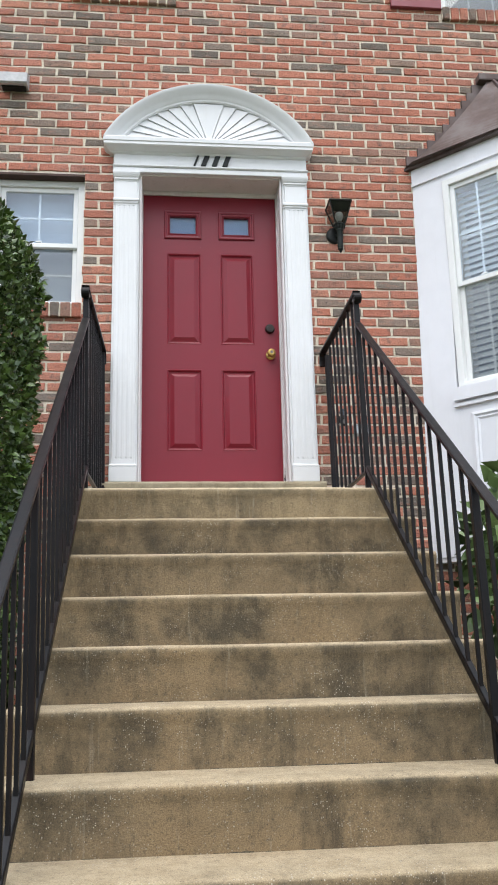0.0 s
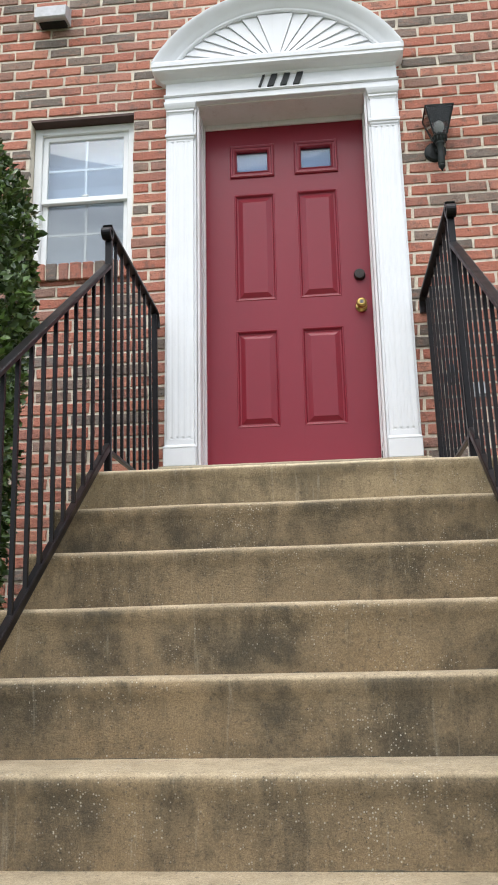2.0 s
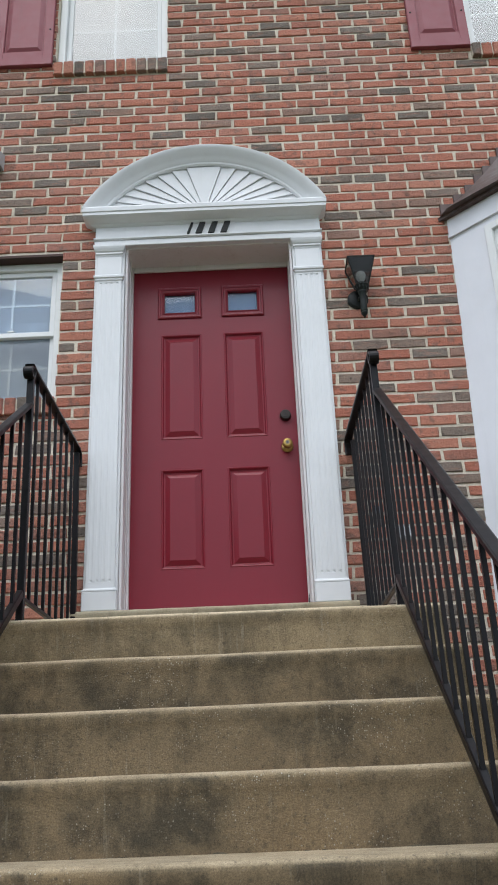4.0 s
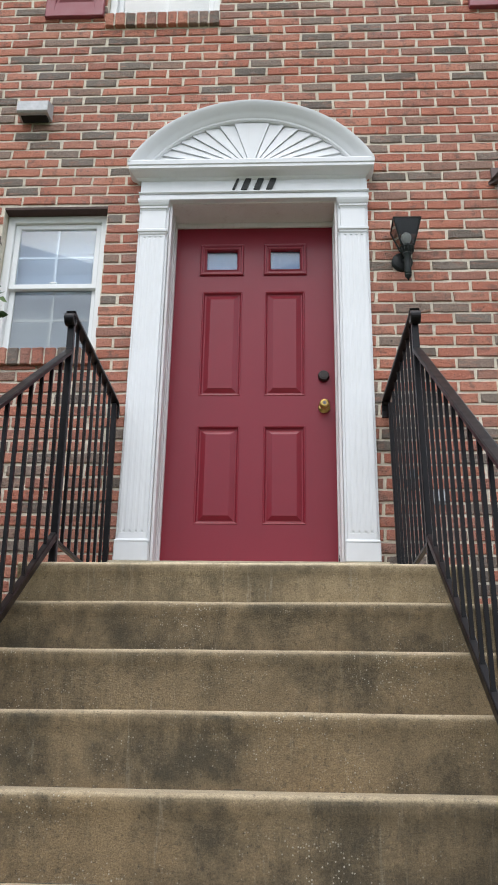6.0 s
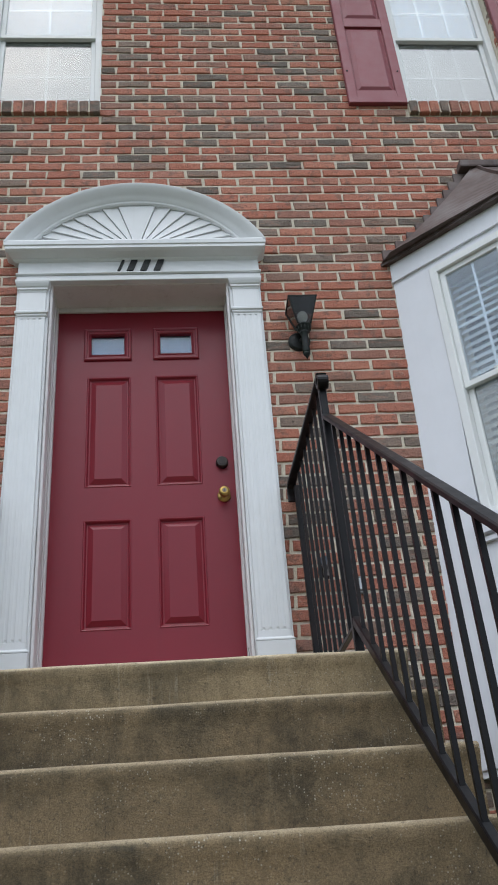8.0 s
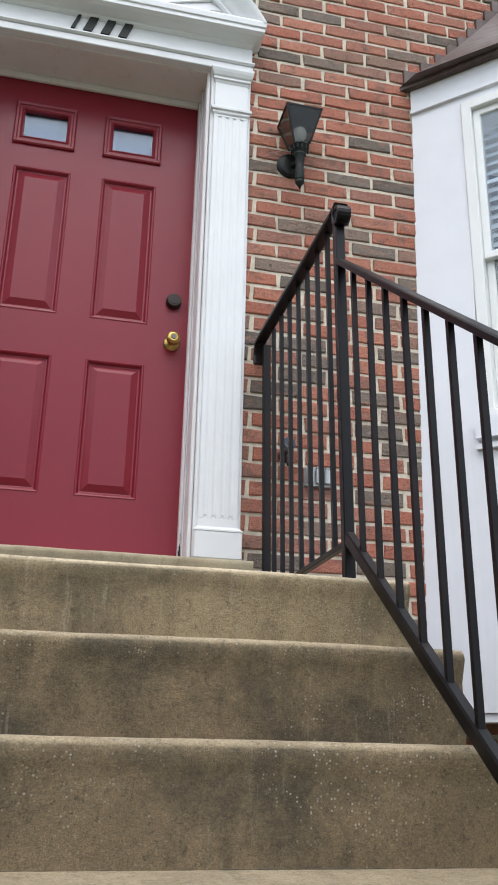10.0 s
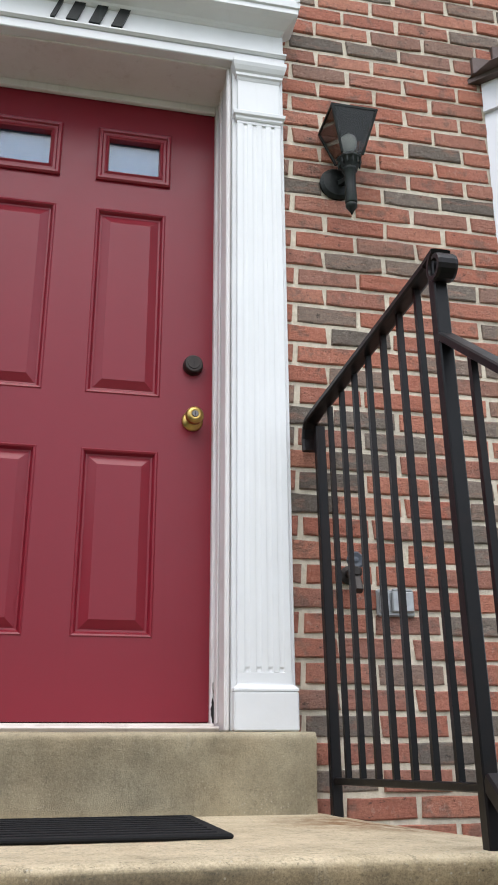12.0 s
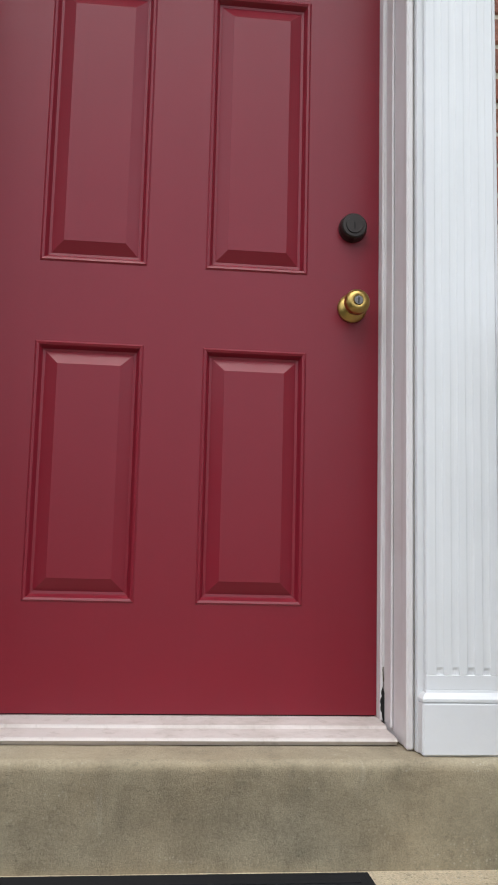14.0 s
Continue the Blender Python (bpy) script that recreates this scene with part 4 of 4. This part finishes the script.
# ---- iron railings ----
def railing(x, wall_x, draw, lean, end_in, label):
    root = thing("railing", (x, NOSE_Y + 0.055, NOSE_Z), label, "railing", group="stair railings")
    base = NOSE_Z - 0.004
    post_y, wall_y = -1.045, -0.262
    slope = 0.781
    top_z, low_z = 0.893, -0.106

    def level_z(y):
        """The landing handrail's fall towards the wall."""
        return top_z - 0.050 * max(0.0, (y - post_y) / (wall_y - post_y))

    def sole_z(y):
        return low_z - 0.010 * max(0.0, (y - post_y) / (wall_y - post_y))

    def rail_z(y):
        return 0.724 + slope * (y - post_y)

    def foot_z(y):
        return -0.086 + slope * (y - post_y)

    def side_x(y):
        return x + (wall_x - x) * max(0.0, (y - post_y) / (wall_y - post_y))

    def post(y, z0, z1, w=0.0145):
        q = side_x(y)
        return box(q - w, q + w, y - w, y + w, z0, z1, 0.003)

    part("post", post(wall_y, base, level_z(wall_y) - 0.02, 0.0135), IRON, root)
    part("post", post(post_y, base, top_z + 0.01), IRON, root)
    foot_y = -2.560
    foot_k = int((NOSE_Y - foot_y) / TREAD) + 1
    part("post", post(foot_y, NOSE_Z - RISER * foot_k - 0.004, rail_z(foot_y) - 0.005), IRON, root)
    end_y = -3.750
    end_k = int((NOSE_Y - end_y) / TREAD) + 1
    part("post", post(end_y, NOSE_Z - RISER * end_k - 0.004, rail_z(end_y) - 0.005), IRON, root)
    # level handrail over the landing, turned down at the wall and curled over at the post
    line = [(side_x(y) + end_in * min(1.0, max(0.0, (y - post_y) / (wall_y - post_y))), y, z) for y, z in ((wall_y + 0.030, level_z(wall_y) - 0.085), (wall_y + 0.034, level_z(wall_y) - 0.050), (wall_y + 0.026, level_z(wall_y) - 0.020), (wall_y + 0.004, level_z(wall_y) - 0.003), (wall_y - 0.05, level_z(wall_y - 0.05)), (post_y + 0.02, top_z + 0.004))]
    part("landing_handrail", swept(line, 0.040, 0.015), IRON, root)
    curl = [(x, post_y + 0.02, top_z + 0.006)]
    cy, cz, r = post_y - 0.030, top_z - 0.024, 0.034
    for k in range(19):
        a = math.pi * 0.52 + k * 0.36
        rr = r * (1 - 0.028 * k)
        curl.append((x, cy - rr * math.cos(a + math.pi) * -1, cz + rr * math.sin(a)))
    part("scroll", swept(curl, 0.042, 0.012), IRON, root, "rolled iron scroll end")
    part("stair_handrail", swept([(x, post_y - 0.012, rail_z(post_y) - 0.004), (x, end_y - 0.10, rail_z(end_y - 0.10)), (x, end_y - 0.15, rail_z(end_y - 0.10) - 0.06)], 0.038, 0.017), IRON, root)
    part("landing_bottom_rail", swept([(x, post_y + 0.018, low_z), (wall_x, wall_y - 0.015, sole_z(wall_y))], 0.020, 0.016), IRON, root)
    part("stair_bottom_rail", swept([(x, post_y - 0.012, foot_z(post_y - 0.012)), (x, end_y + 0.02, foot_z(end_y + 0.02))], 0.026, 0.034), IRON, root)
    w = 0.0065
    for k in range(7):
        y = wall_y + (post_y - wall_y) * (k + 1) / 8
        q = side_x(y)
        part("baluster", box(q - w, q + w, y - w, y + w, sole_z(y) + 0.004, level_z(y) - 0.004), IRON, root)
    spans = ((post_y, foot_y, 13), (foot_y, end_y, 10))
    for a, b, n in spans:
        for k in range(n):
            y = a + (b - a) * (k + 1) / (n + 1)
            part("baluster", box(x - w, x + w, y - w, y + w, foot_z(y) - 0.004, rail_z(y)), IRON, root)
    # the whole railing leans a little and draws in towards its foot
    for ob in root.children:
        for v in ob.data.vertices:
            y, z = v.co.y + root.location.y, v.co.z + root.location.z
            foot = base if y > post_y else foot_z(y) - 0.09
            v.co.x += lean * (z - foot) + draw * max(0.0, post_y - y)
    return root


def door_mat():
    bm = box(-0.430, 0.372, -0.800, -0.282, NOSE_Z + 0.004, NOSE_Z + 0.013, 0.003)
    root = thing("door_mat", (-0.029, -0.541, NOSE_Z + 0.004), "thin black rubber doormat lying on the landing", "doormat")
    part("base", bm, RUBBER, root)
    # raised rim, a little wavy at its outer edge
    rings = []
    for inset, dz in ((0.001, 0.008), (0.003, 0.0125), (0.012, 0.0130), (0.016, 0.0088)):
        x0, x1, y0, y1 = -0.430 + inset, 0.372 - inset, -0.800 + inset, -0.282 - inset
        ring = [(x0 + (x1 - x0) * k / 24, y0) for k in range(24)] + [(x1, y0 + (y1 - y0) * k / 16) for k in range(16)]
        ring += [(x1 - (x1 - x0) * k / 24, y1) for k in range(24)] + [(x0, y1 - (y1 - y0) * k / 16) for k in range(16)]
        rings.append([(x + 0.0016 * noise.noise((x * 23, y * 23, 0)), y + 0.0016 * noise.noise((x * 23, y * 23, 5)), NOSE_Z + dz + 0.0012 * noise.noise((x * 9, y * 9, 2))) for x, y in ring])
    part("rim", loft(rings, closed_ends=False), RUBBER, root)
    for k in range(9):
        y = -0.755 + 0.0535 * k
        part("rib", box(-0.405, 0.347, y - 0.009, y + 0.009, NOSE_Z + 0.012, NOSE_Z + 0.0150, 0.001), RUBBER, root)
    return root


# ---- bay window ----
def bay_window():
    root = thing("bay_window", (BAY_X, FACE, -0.48), "white painted bay window with a flared weathered copper roof", "bay window")
    c = math.sqrt(0.5)
    side = 1.02
    out_x, out_y = BAY_X + side * c, FACE - side * c
    far_x = out_x + 1.5
    z0, z1, eave_z = -0.480, 2.080, 2.205

    def on_side(s, d, z):
        """A point s along the slanting side, d out of its face."""
        return (BAY_X + s * c - d * c, FACE - s * c - d * c, z)

    def slab(s0, s1, d0, d1, za, zb, bm=None):
        rings = [[on_side(s0, d0, z), on_side(s1, d0, z), on_side(s1, d1, z), on_side(s0, d1, z)] for z in (za, zb)]
        return loft(rings, bm=bm)

    win = (0.238, 0.690, 0.562, 2.030)
    bm = slab(0.0, win[0], -0.06, 0.0, z0, z1)
    slab(win[1], side, -0.06, 0.0, z0, z1, bm)
    slab(win[0], win[1], -0.06, 0.0, z0, win[2], bm)
    slab(win[0], win[1], -0.06, 0.0, win[3], z1, bm)
    part("side_wall", bm, BAY_WHITE, root)
    part("fascia", slab(0.0, side + 0.02, -0.04, 0.010, z1, eave_z, None), BAY_WHITE, root)
    part("fascia_bead", slab(0.0, side + 0.02, 0.0, 0.015, z1 - 0.004, z1 + 0.010), BAY_WHITE, root)
    part("corner_board", slab(side - 0.10, side + 0.008, 0.0005, 0.014, z0, z1 - 0.005), BAY_WHITE, root)
    part("sill_ledge", slab(win[0] - 0.012, win[1] + 0.07, 0.0005, 0.034, 0.485, 0.568), BAY_WHITE, root)
    part("sill_drip", slab(win[0] - 0.016, side, 0.0005, 0.022, 0.447, 0.467), BAY_WHITE, root)
    # raised panel below the sill
    rings = []
    for i, d in ((0.0, 0.001), (0.0, 0.014), (0.018, 0.018), (0.030, 0.006), (0.040, 0.012), (0.052, 0.004)):
        a, b, low, high = win[0] + 0.09 + i, win[1] + 0.05 - i, -0.36 + i, 0.395 - i
        rings.append([on_side(a, d, low), on_side(b, d, low), on_side(b, d, high), on_side(a, d, high)])
    part("panel_moulding", loft(rings), BAY_WHITE, root)
    # front and far side, plain
    bm = box(out_x, far_x, out_y, out_y + 0.06, z0, 0.60)
    box(out_x, far_x, out_y, out_y + 0.06, 2.0, z1, bm=bm)
    box(out_x, out_x + 0.2, out_y, out_y + 0.06, 0.60, 2.0, bm=bm)
    box(far_x - 0.2, far_x, out_y, out_y + 0.06, 0.60, 2.0, bm=bm)
    part("front_wall", bm, BAY_WHITE, root)
    far = [(far_x, out_y), (far_x + side * c, FACE), (far_x + side * c - 0.06, FACE), (far_x - 0.06, out_y + 0.06)]
    part("far_wall", loft([[(x, y, z) for x, y in far] for z in (z0, z1)]), BAY_WHITE, root)
    floor_line = [(BAY_X + 0.01, FACE), (out_x, out_y + 0.01), (far_x, out_y + 0.01), (far_x + side * c - 0.01, FACE)]
    part("underside", loft([[(x, y, z) for x, y in floor_line] for z in (z0 - 0.03, z0 + 0.02)]), BAY_WHITE, root)
    part("ceiling_board", loft([[(x, y, z) for x, y in floor_line] for z in (z1 - 0.03, z1 - 0.002)]), BAY_WHITE, root)
    # roof: three hollow-curved faces from the eave up to the wall
    over = 0.055
    eave_pts = [(BAY_X - 0.055, FACE), (out_x - over * 0.4, out_y - over), (far_x + over * 0.4, out_y - over), (far_x + side * c + 0.055, FACE)]
    top_x0, top_x1, top_z = 1.96, far_x - 0.02, 2.925
    rows = []
    for k in range(15):
        u = k / 14
        rise = 0.42 * u + 0.58 * u ** 1.9
        z = eave_z + 0.015 + (top_z - eave_z) * rise
        a = (eave_pts[0][0] + (top_x0 - eave_pts[0][0]) * u, FACE)
        b = (eave_pts[1][0] + (top_x0 + 0.02 - eave_pts[1][0]) * u, eave_pts[1][1] + (FACE - 0.045 - eave_pts[1][1]) * u)
        d = (eave_pts[2][0] + (top_x1 - 0.02 - eave_pts[2][0]) * u, eave_pts[2][1] + (FACE - 0.045 - eave_pts[2][1]) * u)
        e = (eave_pts[3][0] + (top_x1 - eave_pts[3][0]) * u, FACE)
        # crease of the narrow strip next to the wall
        g = (BAY_X - 0.02 + (top_x0 - BAY_X + 0.02) * u - 0.03 * math.sin(math.pi * u), FACE - 0.10 + 0.05 * u - 0.05 * math.sin(math.pi * u))
        rows.append([(*p, z) for p in (a, g, b, d, e)])
    roof = loft(rows, closed_ends=True)
    roof_ob = part("copper_roof", roof, COPPER, root, "brown weathered copper roof")
    part("eave_lip", loft([[(*p, z) for p in eave_pts] for z in (eave_z - 0.004, eave_z + 0.0155)]), COPPER, root)
    # hip seam and cap
    hip = [Vector(r[2]) for r in rows]
    bm = bmesh.new()
    for p, q in zip(hip, hip[1:]):
        d = (q - p).normalized()
        s1 = d.cross(Vector((0, 0, 1))).normalized() * 0.010
        s2 = s1.cross(d).normalized() * 0.012
        loft([[p - s1 - s2, p + s1 - s2, p + s1 + s2, p - s1 + s2], [q - s1 - s2, q + s1 - s2, q + s1 + s2, q - s1 + s2]], bm=bm)
    part("hip_seam", bm, COPPER, root)
    part("ridge_cap", box(top_x0 - 0.085, top_x1 + 0.085, FACE - 0.075, FACE + 0.002, top_z - 0.012, top_z + 0.045, 0.012, segments=2), COPPER, root)
    # stepped flashing let into the brick joints along the roof's edge
    n0 = math.ceil((eave_z + 0.03 - BED) / COURSE)
    for n in range(n0 + 1, n0 + 11):
        z = BED + n * COURSE
        u = 0.0
        for k in range(200):
            u = k / 200
            if eave_z + 0.015 + (top_z - eave_z) * (0.42 * u + 0.58 * u ** 1.9) > z - COURSE * 0.5:
                break
        x = eave_pts[0][0] + (top_x0 - eave_pts[0][0]) * u
        part("flashing_step", box(x - 0.080, x + 0.16, FACE - 0.016, FACE + 0.006, z - COURSE * 1.05, z + 0.003, 0.002), COPPER, root)
    # the bay is sheared sideways with height to fit the camera's view
    for ob in root.children:
        for v in ob.data.vertices:
            v.co.x += 0.022 * (v.co.z + root.location.z - 1.2)
    return root, win, on_side


def bay_side_window(win):
    s0, s1, z0, z1 = win
    ob = sash_window("bay_sash_window", -(s1 - s0) / 2, (s1 - s0) / 2, z0, z1, 1.275, 0.0, "white bay sash window with lowered pale blinds", bars=2, blind="slats", kind="")
    ob.parent = None
    c = math.sqrt(0.5)
    s = (s0 + s1) / 2
    ob.matrix_basis = Matrix.Translation((BAY_X + s * c + 0.022 * c, FACE - s * c + 0.022 * c, z0)) @ Matrix.Rotation(radians(-45), 4, "Z")
    return ob


# ---- plants ----
def leaf_mesh(points, size, rng, droop=0.3, out_from=None):
    """Many small folded leaves, each of two bent halves, at the given places."""
    verts, faces = [], []
    for p in points:
        d = Vector((rng.gauss(0, 1), rng.gauss(0, 1), rng.gauss(0, 0.8)))
        if out_from is not None:
            d = d.normalized() + (Vector(p) - Vector(out_from)).normalized() * 0.9
        d.z -= droop
        d.normalize()
        side = d.cross(Vector((rng.gauss(0, 1), rng.gauss(0, 1), rng.gauss(0, 1)))).normalized()
        up = side.cross(d)
        length = size * rng.uniform(0.7, 1.3)
        w = length * 0.30
        c = Vector(p)
        n = len(verts)
        verts += [c, c + d * length * 0.5 + side * w + up * w * 0.35, c + d * length + up * -0.15 * length, c + d * length * 0.5 - side * w + up * w * 0.35, c + d * length * 0.5]
        faces += [(n, n + 1, n + 4), (n + 1, n + 2, n + 4), (n + 2, n + 3, n + 4), (n + 3, n, n + 4)]
    data = bpy.data.meshes.new("leaves")
    data.from_pydata([tuple(v) for v in verts], [], faces)
    data.shade_smooth()
    return data


def hedge():
    rng = random.Random(21)
    cx, cy, low, high = -1.42, -1.66, GROUND_Z + 0.25, 1.21
    root = thing("hedge", (cx, cy, GROUND_Z + 0.6), "tall dark green holly bush beside the stairs", "bush")
    for k in range(4):
        a = k * 1.6
        foot = (cx + 0.08 * math.cos(a), cy + 0.08 * math.sin(a), GROUND_Z + 0.4)
        rings = []
        for j in range(6):
            u = j / 5
            px, py, pz = foot[0] + 0.28 * u * math.cos(a), foot[1] + 0.28 * u * math.sin(a), foot[2] + 2.2 * u
            r = 0.028 * (1 - 0.75 * u)
            rings.append([(px + r * math.cos(2 * math.pi * i / 6), py + r * math.sin(2 * math.pi * i / 6), pz) for i in range(6)])
        part("trunk", loft(rings), BARK, root)
    pts = []
    while len(pts) < 54000:
        a, z = rng.uniform(0, 2 * math.pi), rng.uniform(low, high)
        u = (z - low) / (high - low)
        r = 0.55 * min(1.0, 0.78 + 0.36 * u) * (1 - max(0.0, (u - 0.78) / 0.22) ** 2 * 0.72)
        r *= 1 + 0.16 * noise.noise((math.cos(a) * 1.6, math.sin(a) * 1.6, z * 2.2)) + 0.09 * noise.noise((math.cos(a) * 5, math.sin(a) * 5, z * 7.0))
        if noise.noise((math.cos(a) * 3.2 + 9, math.sin(a) * 3.2, z * 4.5)) < -0.42:
            continue
        r *= 1 - abs(rng.gauss(0, 0.13))
        pts.append((cx + r * math.cos(a), cy + r * math.sin(a), z))
    data = leaf_mesh(pts, 0.037, rng, 0.25, (cx, cy, (low + high) / 2))
    data.materials.append(HOLLY)
    crown = new("crown", data)
    data.transform(Matrix.Translation(-origin(root)))
    crown.parent = root
    tagged(crown, "dense glossy dark green leaves", kind="stuff")
    return root


def shrub(cx, cy, radius, low, high, count, size, seed, label):
    rng = random.Random(seed)
    root = thing("shrub", (cx, cy, low - 0.3), label, "bush", group="shrubs beside the stairs")
    for k in range(7):
        a = k * 0.9
        rings = []
        for j in range(5):
            u = j / 4
            px, py, pz = cx + radius * 0.75 * u * math.cos(a), cy + radius * 0.75 * u * math.sin(a), low - 0.4 + (high - low + 0.25) * u
            r = 0.010 * (1 - 0.7 * u)
            rings.append([(px + r * math.cos(2 * math.pi * i / 5), py + r * math.sin(2 * math.pi * i / 5), pz) for i in range(5)])
        part("stem", loft(rings), BARK, root)
    pts = []
    while len(pts) < count:
        a, u = rng.uniform(0, 2 * math.pi), rng.uniform(0, 1)
        r = radius * math.sqrt(max(0.05, 1 - (2 * u - 1) ** 2)) * (1 + 0.25 * noise.noise((math.cos(a) * 2, math.sin(a) * 2, u * 4 + seed)))
        r *= 1 - abs(rng.gauss(0, 0.22))
        pts.append((cx + r * math.cos(a), cy + r * math.sin(a), low + (high - low) * u))
    data = leaf_mesh(pts, size, rng, 0.45, (cx, cy, (low + high) / 2))
    data.materials.append(SHRUB_LEAF)
    crown = new("crown", data)
    data.transform(Matrix.Translation(-origin(root)))
    crown.parent = root
    tagged(crown, "broad light green leaves", kind="stuff")
    return root


# ---- build ----
ground()
path()
the_wall = wall_front()
house_shell()
stairs()
door_step()
eave()
door()
door_frame()
for side_sign in (-1, 1):
    pilaster(side_sign)
pediment()
dark_bars()

low_window = sash_window("window_1", WIN_LOW[0] + 0.002, WIN_LOW[1] - 0.002, WIN_LOW[2] - 0.002, WIN_LOW[3] - 0.012, 1.625, FACE + 0.100, "white double-hung window in the brick wall with pale shades")
up_window = sash_window("window_2", WIN_UP[0] + 0.002, WIN_UP[1] - 0.002, WIN_UP[2] - 0.002, 4.992, 4.318, FACE + 0.085, "white double-hung upper window with a closed cream shade", cloth=CREAM_CLOTH)
up_window_r = sash_window("window_3", WIN_UP_R[0] + 0.002, WIN_UP_R[1] - 0.002, WIN_UP_R[2] - 0.002, 4.992, 4.318, FACE + 0.085, "white double-hung upper window beside a burgundy shutter", bars=3, cloth=CREAM_CLOTH)
for win, hole in ((low_window, WIN_LOW), (up_window, WIN_UP), (up_window_r, WIN_UP_R)):
    part("lintel", box(hole[0] - 0.002, hole[1] + 0.002, FACE + 0.006, 0.05, hole[3] - 0.0115, hole[3] + 0.004), LINTEL, win, "dark brown steel lintel")
    if hole[3] > 5.0:
        # added filler, set back into shade, stands in for the head's underside
        part("head_board", box(hole[0] + 0.002, hole[1] - 0.002, FACE + 0.055, 0.05, 4.990, hole[3] - 0.013, 0.003), VINYL, win, "white filler for the shaded underside above the window")
    brick_sill(win, hole[0] - 0.004, hole[1] + 0.004, hole[2])

for shutter_x in (-1.352, 1.326, 2.440):
    shutter(shutter_x, shutter_x + 0.377, 3.532, 5.140)
wall_lantern()
flood_light()
faucet()
outlet_box()
railing(0.756, 0.736, 0.006, -0.012, -0.022, "black painted iron railing with thin square balusters and scroll")
railing(-0.716, -0.678, -0.010, -0.018, 0.0, "black painted iron railing with scroll end beside the holly")
door_mat()
bay, bay_win, on_bay = bay_window()
bay_side_window(bay_win)
hedge()
shrub(1.59, -1.72, 0.50, -1.25, -0.05, 1500, 0.12, 5, "leafy light green shrub below the bay window")
shrub(1.45, -2.35, 0.40, -1.60, -0.85, 1200, 0.10, 9, "low green shrub beside the stair railing")


# ---- bricks of the front wall ----
def brick_rows():
    """Centre and size of every brick that the openings and the bay leave, course by course."""
    rng = random.Random(77)
    low, high = math.floor((-1.7 - BED) / COURSE), math.ceil((WALL_TOP - BED) / COURSE)
    for n in range(low, high):
        z0 = BED + n * COURSE
        z1 = min(z0 + COURSE, WALL_TOP)
        mid = (z0 + z1) / 2
        cuts = [(h[0] - 0.0, h[1] + 0.0) for h in (WIN_LOW, WIN_UP, WIN_UP_R) if h[2] - 0.092 < mid < h[3]]
        if -0.02 < mid < 2.3:
            cuts.append((-0.60, 0.60))
        if NOSE_Z - 0.01 > mid:
            cuts.append((STAIR_L + 0.05, STAIR_R - 0.05))
        if -0.47 < mid < 2.2:
            cuts.append((BAY_X + 0.03, 9.0))
        right = 2.95 if mid > 2.2 else 2.2
        shift = 0.779 + (PITCH / 2 if n % 2 else 0.0) + rng.uniform(-0.006, 0.006)
        k = math.floor((-2.35 - shift) / PITCH)
        while shift + k * PITCH < right:
            pieces = [(shift + k * PITCH + 0.0068, shift + (k + 1) * PITCH - 0.0068)]
            for a, b in cuts:
                pieces = [q for p in pieces for q in ((p[0], min(p[1], a)), (max(p[0], b), p[1])) if q[1] - q[0] > 0.02]
            for a, b in pieces:
                yield (a + b) / 2, mid, b - a, z1 - z0 - 0.0134
            k += 1


near_shapes = {}
rest_verts, rest_faces = [], []
rng_wall = random.Random(5)
near_count = 0
for bx, bz, length, height in brick_rows():
    near = (0.62 < bx < 1.40 and -0.35 < bz < 2.75) or (-0.86 < bx < -0.6 and 0.0 < bz < 2.3)
    if near and near_count < 300:
        key = (round(length, 2), round(height, 3), rng_wall.randrange(8) if length > 0.18 else 0)
        if key not in near_shapes:
            near_shapes[key] = link_bm("brick", chamfered(length, 0.05, height, 0.0035, len(near_shapes)), BRICK_OWN)
        ob = new("brick", near_shapes[key])
        ob.parent = the_wall
        ob.location = (bx, FACE + rng_wall.uniform(-0.003, 0.002), bz + rng_wall.uniform(-0.001, 0.001))
        ob.rotation_euler = (rng_wall.uniform(-0.02, 0.02), rng_wall.uniform(-0.005, 0.005), rng_wall.uniform(-0.008, 0.008))
        near_count += 1
        continue
    base = len(rest_verts)
    dy, dz = rng_wall.uniform(-0.003, 0.002), rng_wall.uniform(-0.001, 0.001)
    for ring in brick_rings(length, 0.03, height, 0.0035, rng_wall):
        rest_verts += [(bx + x, FACE + dy + y, bz + dz + z) for x, y, z in ring]
    for row in (0, 8):
        for i in range(8):
            j = (i + 1) % 8
            rest_faces.append((base + row + i, base + row + j, base + row + 8 + j, base + row + 8 + i))
    rest_faces.append(tuple(range(base + 16, base + 24)))
rest = bpy.data.meshes.new("bricks")
rest.from_pydata(rest_verts, [], rest_faces)
rest.materials.append(BRICK_REST)
field = new("brick_field", rest)
field.parent = the_wall
tagged(field, "red and dark brown bricks in running bond", kind="stuff")
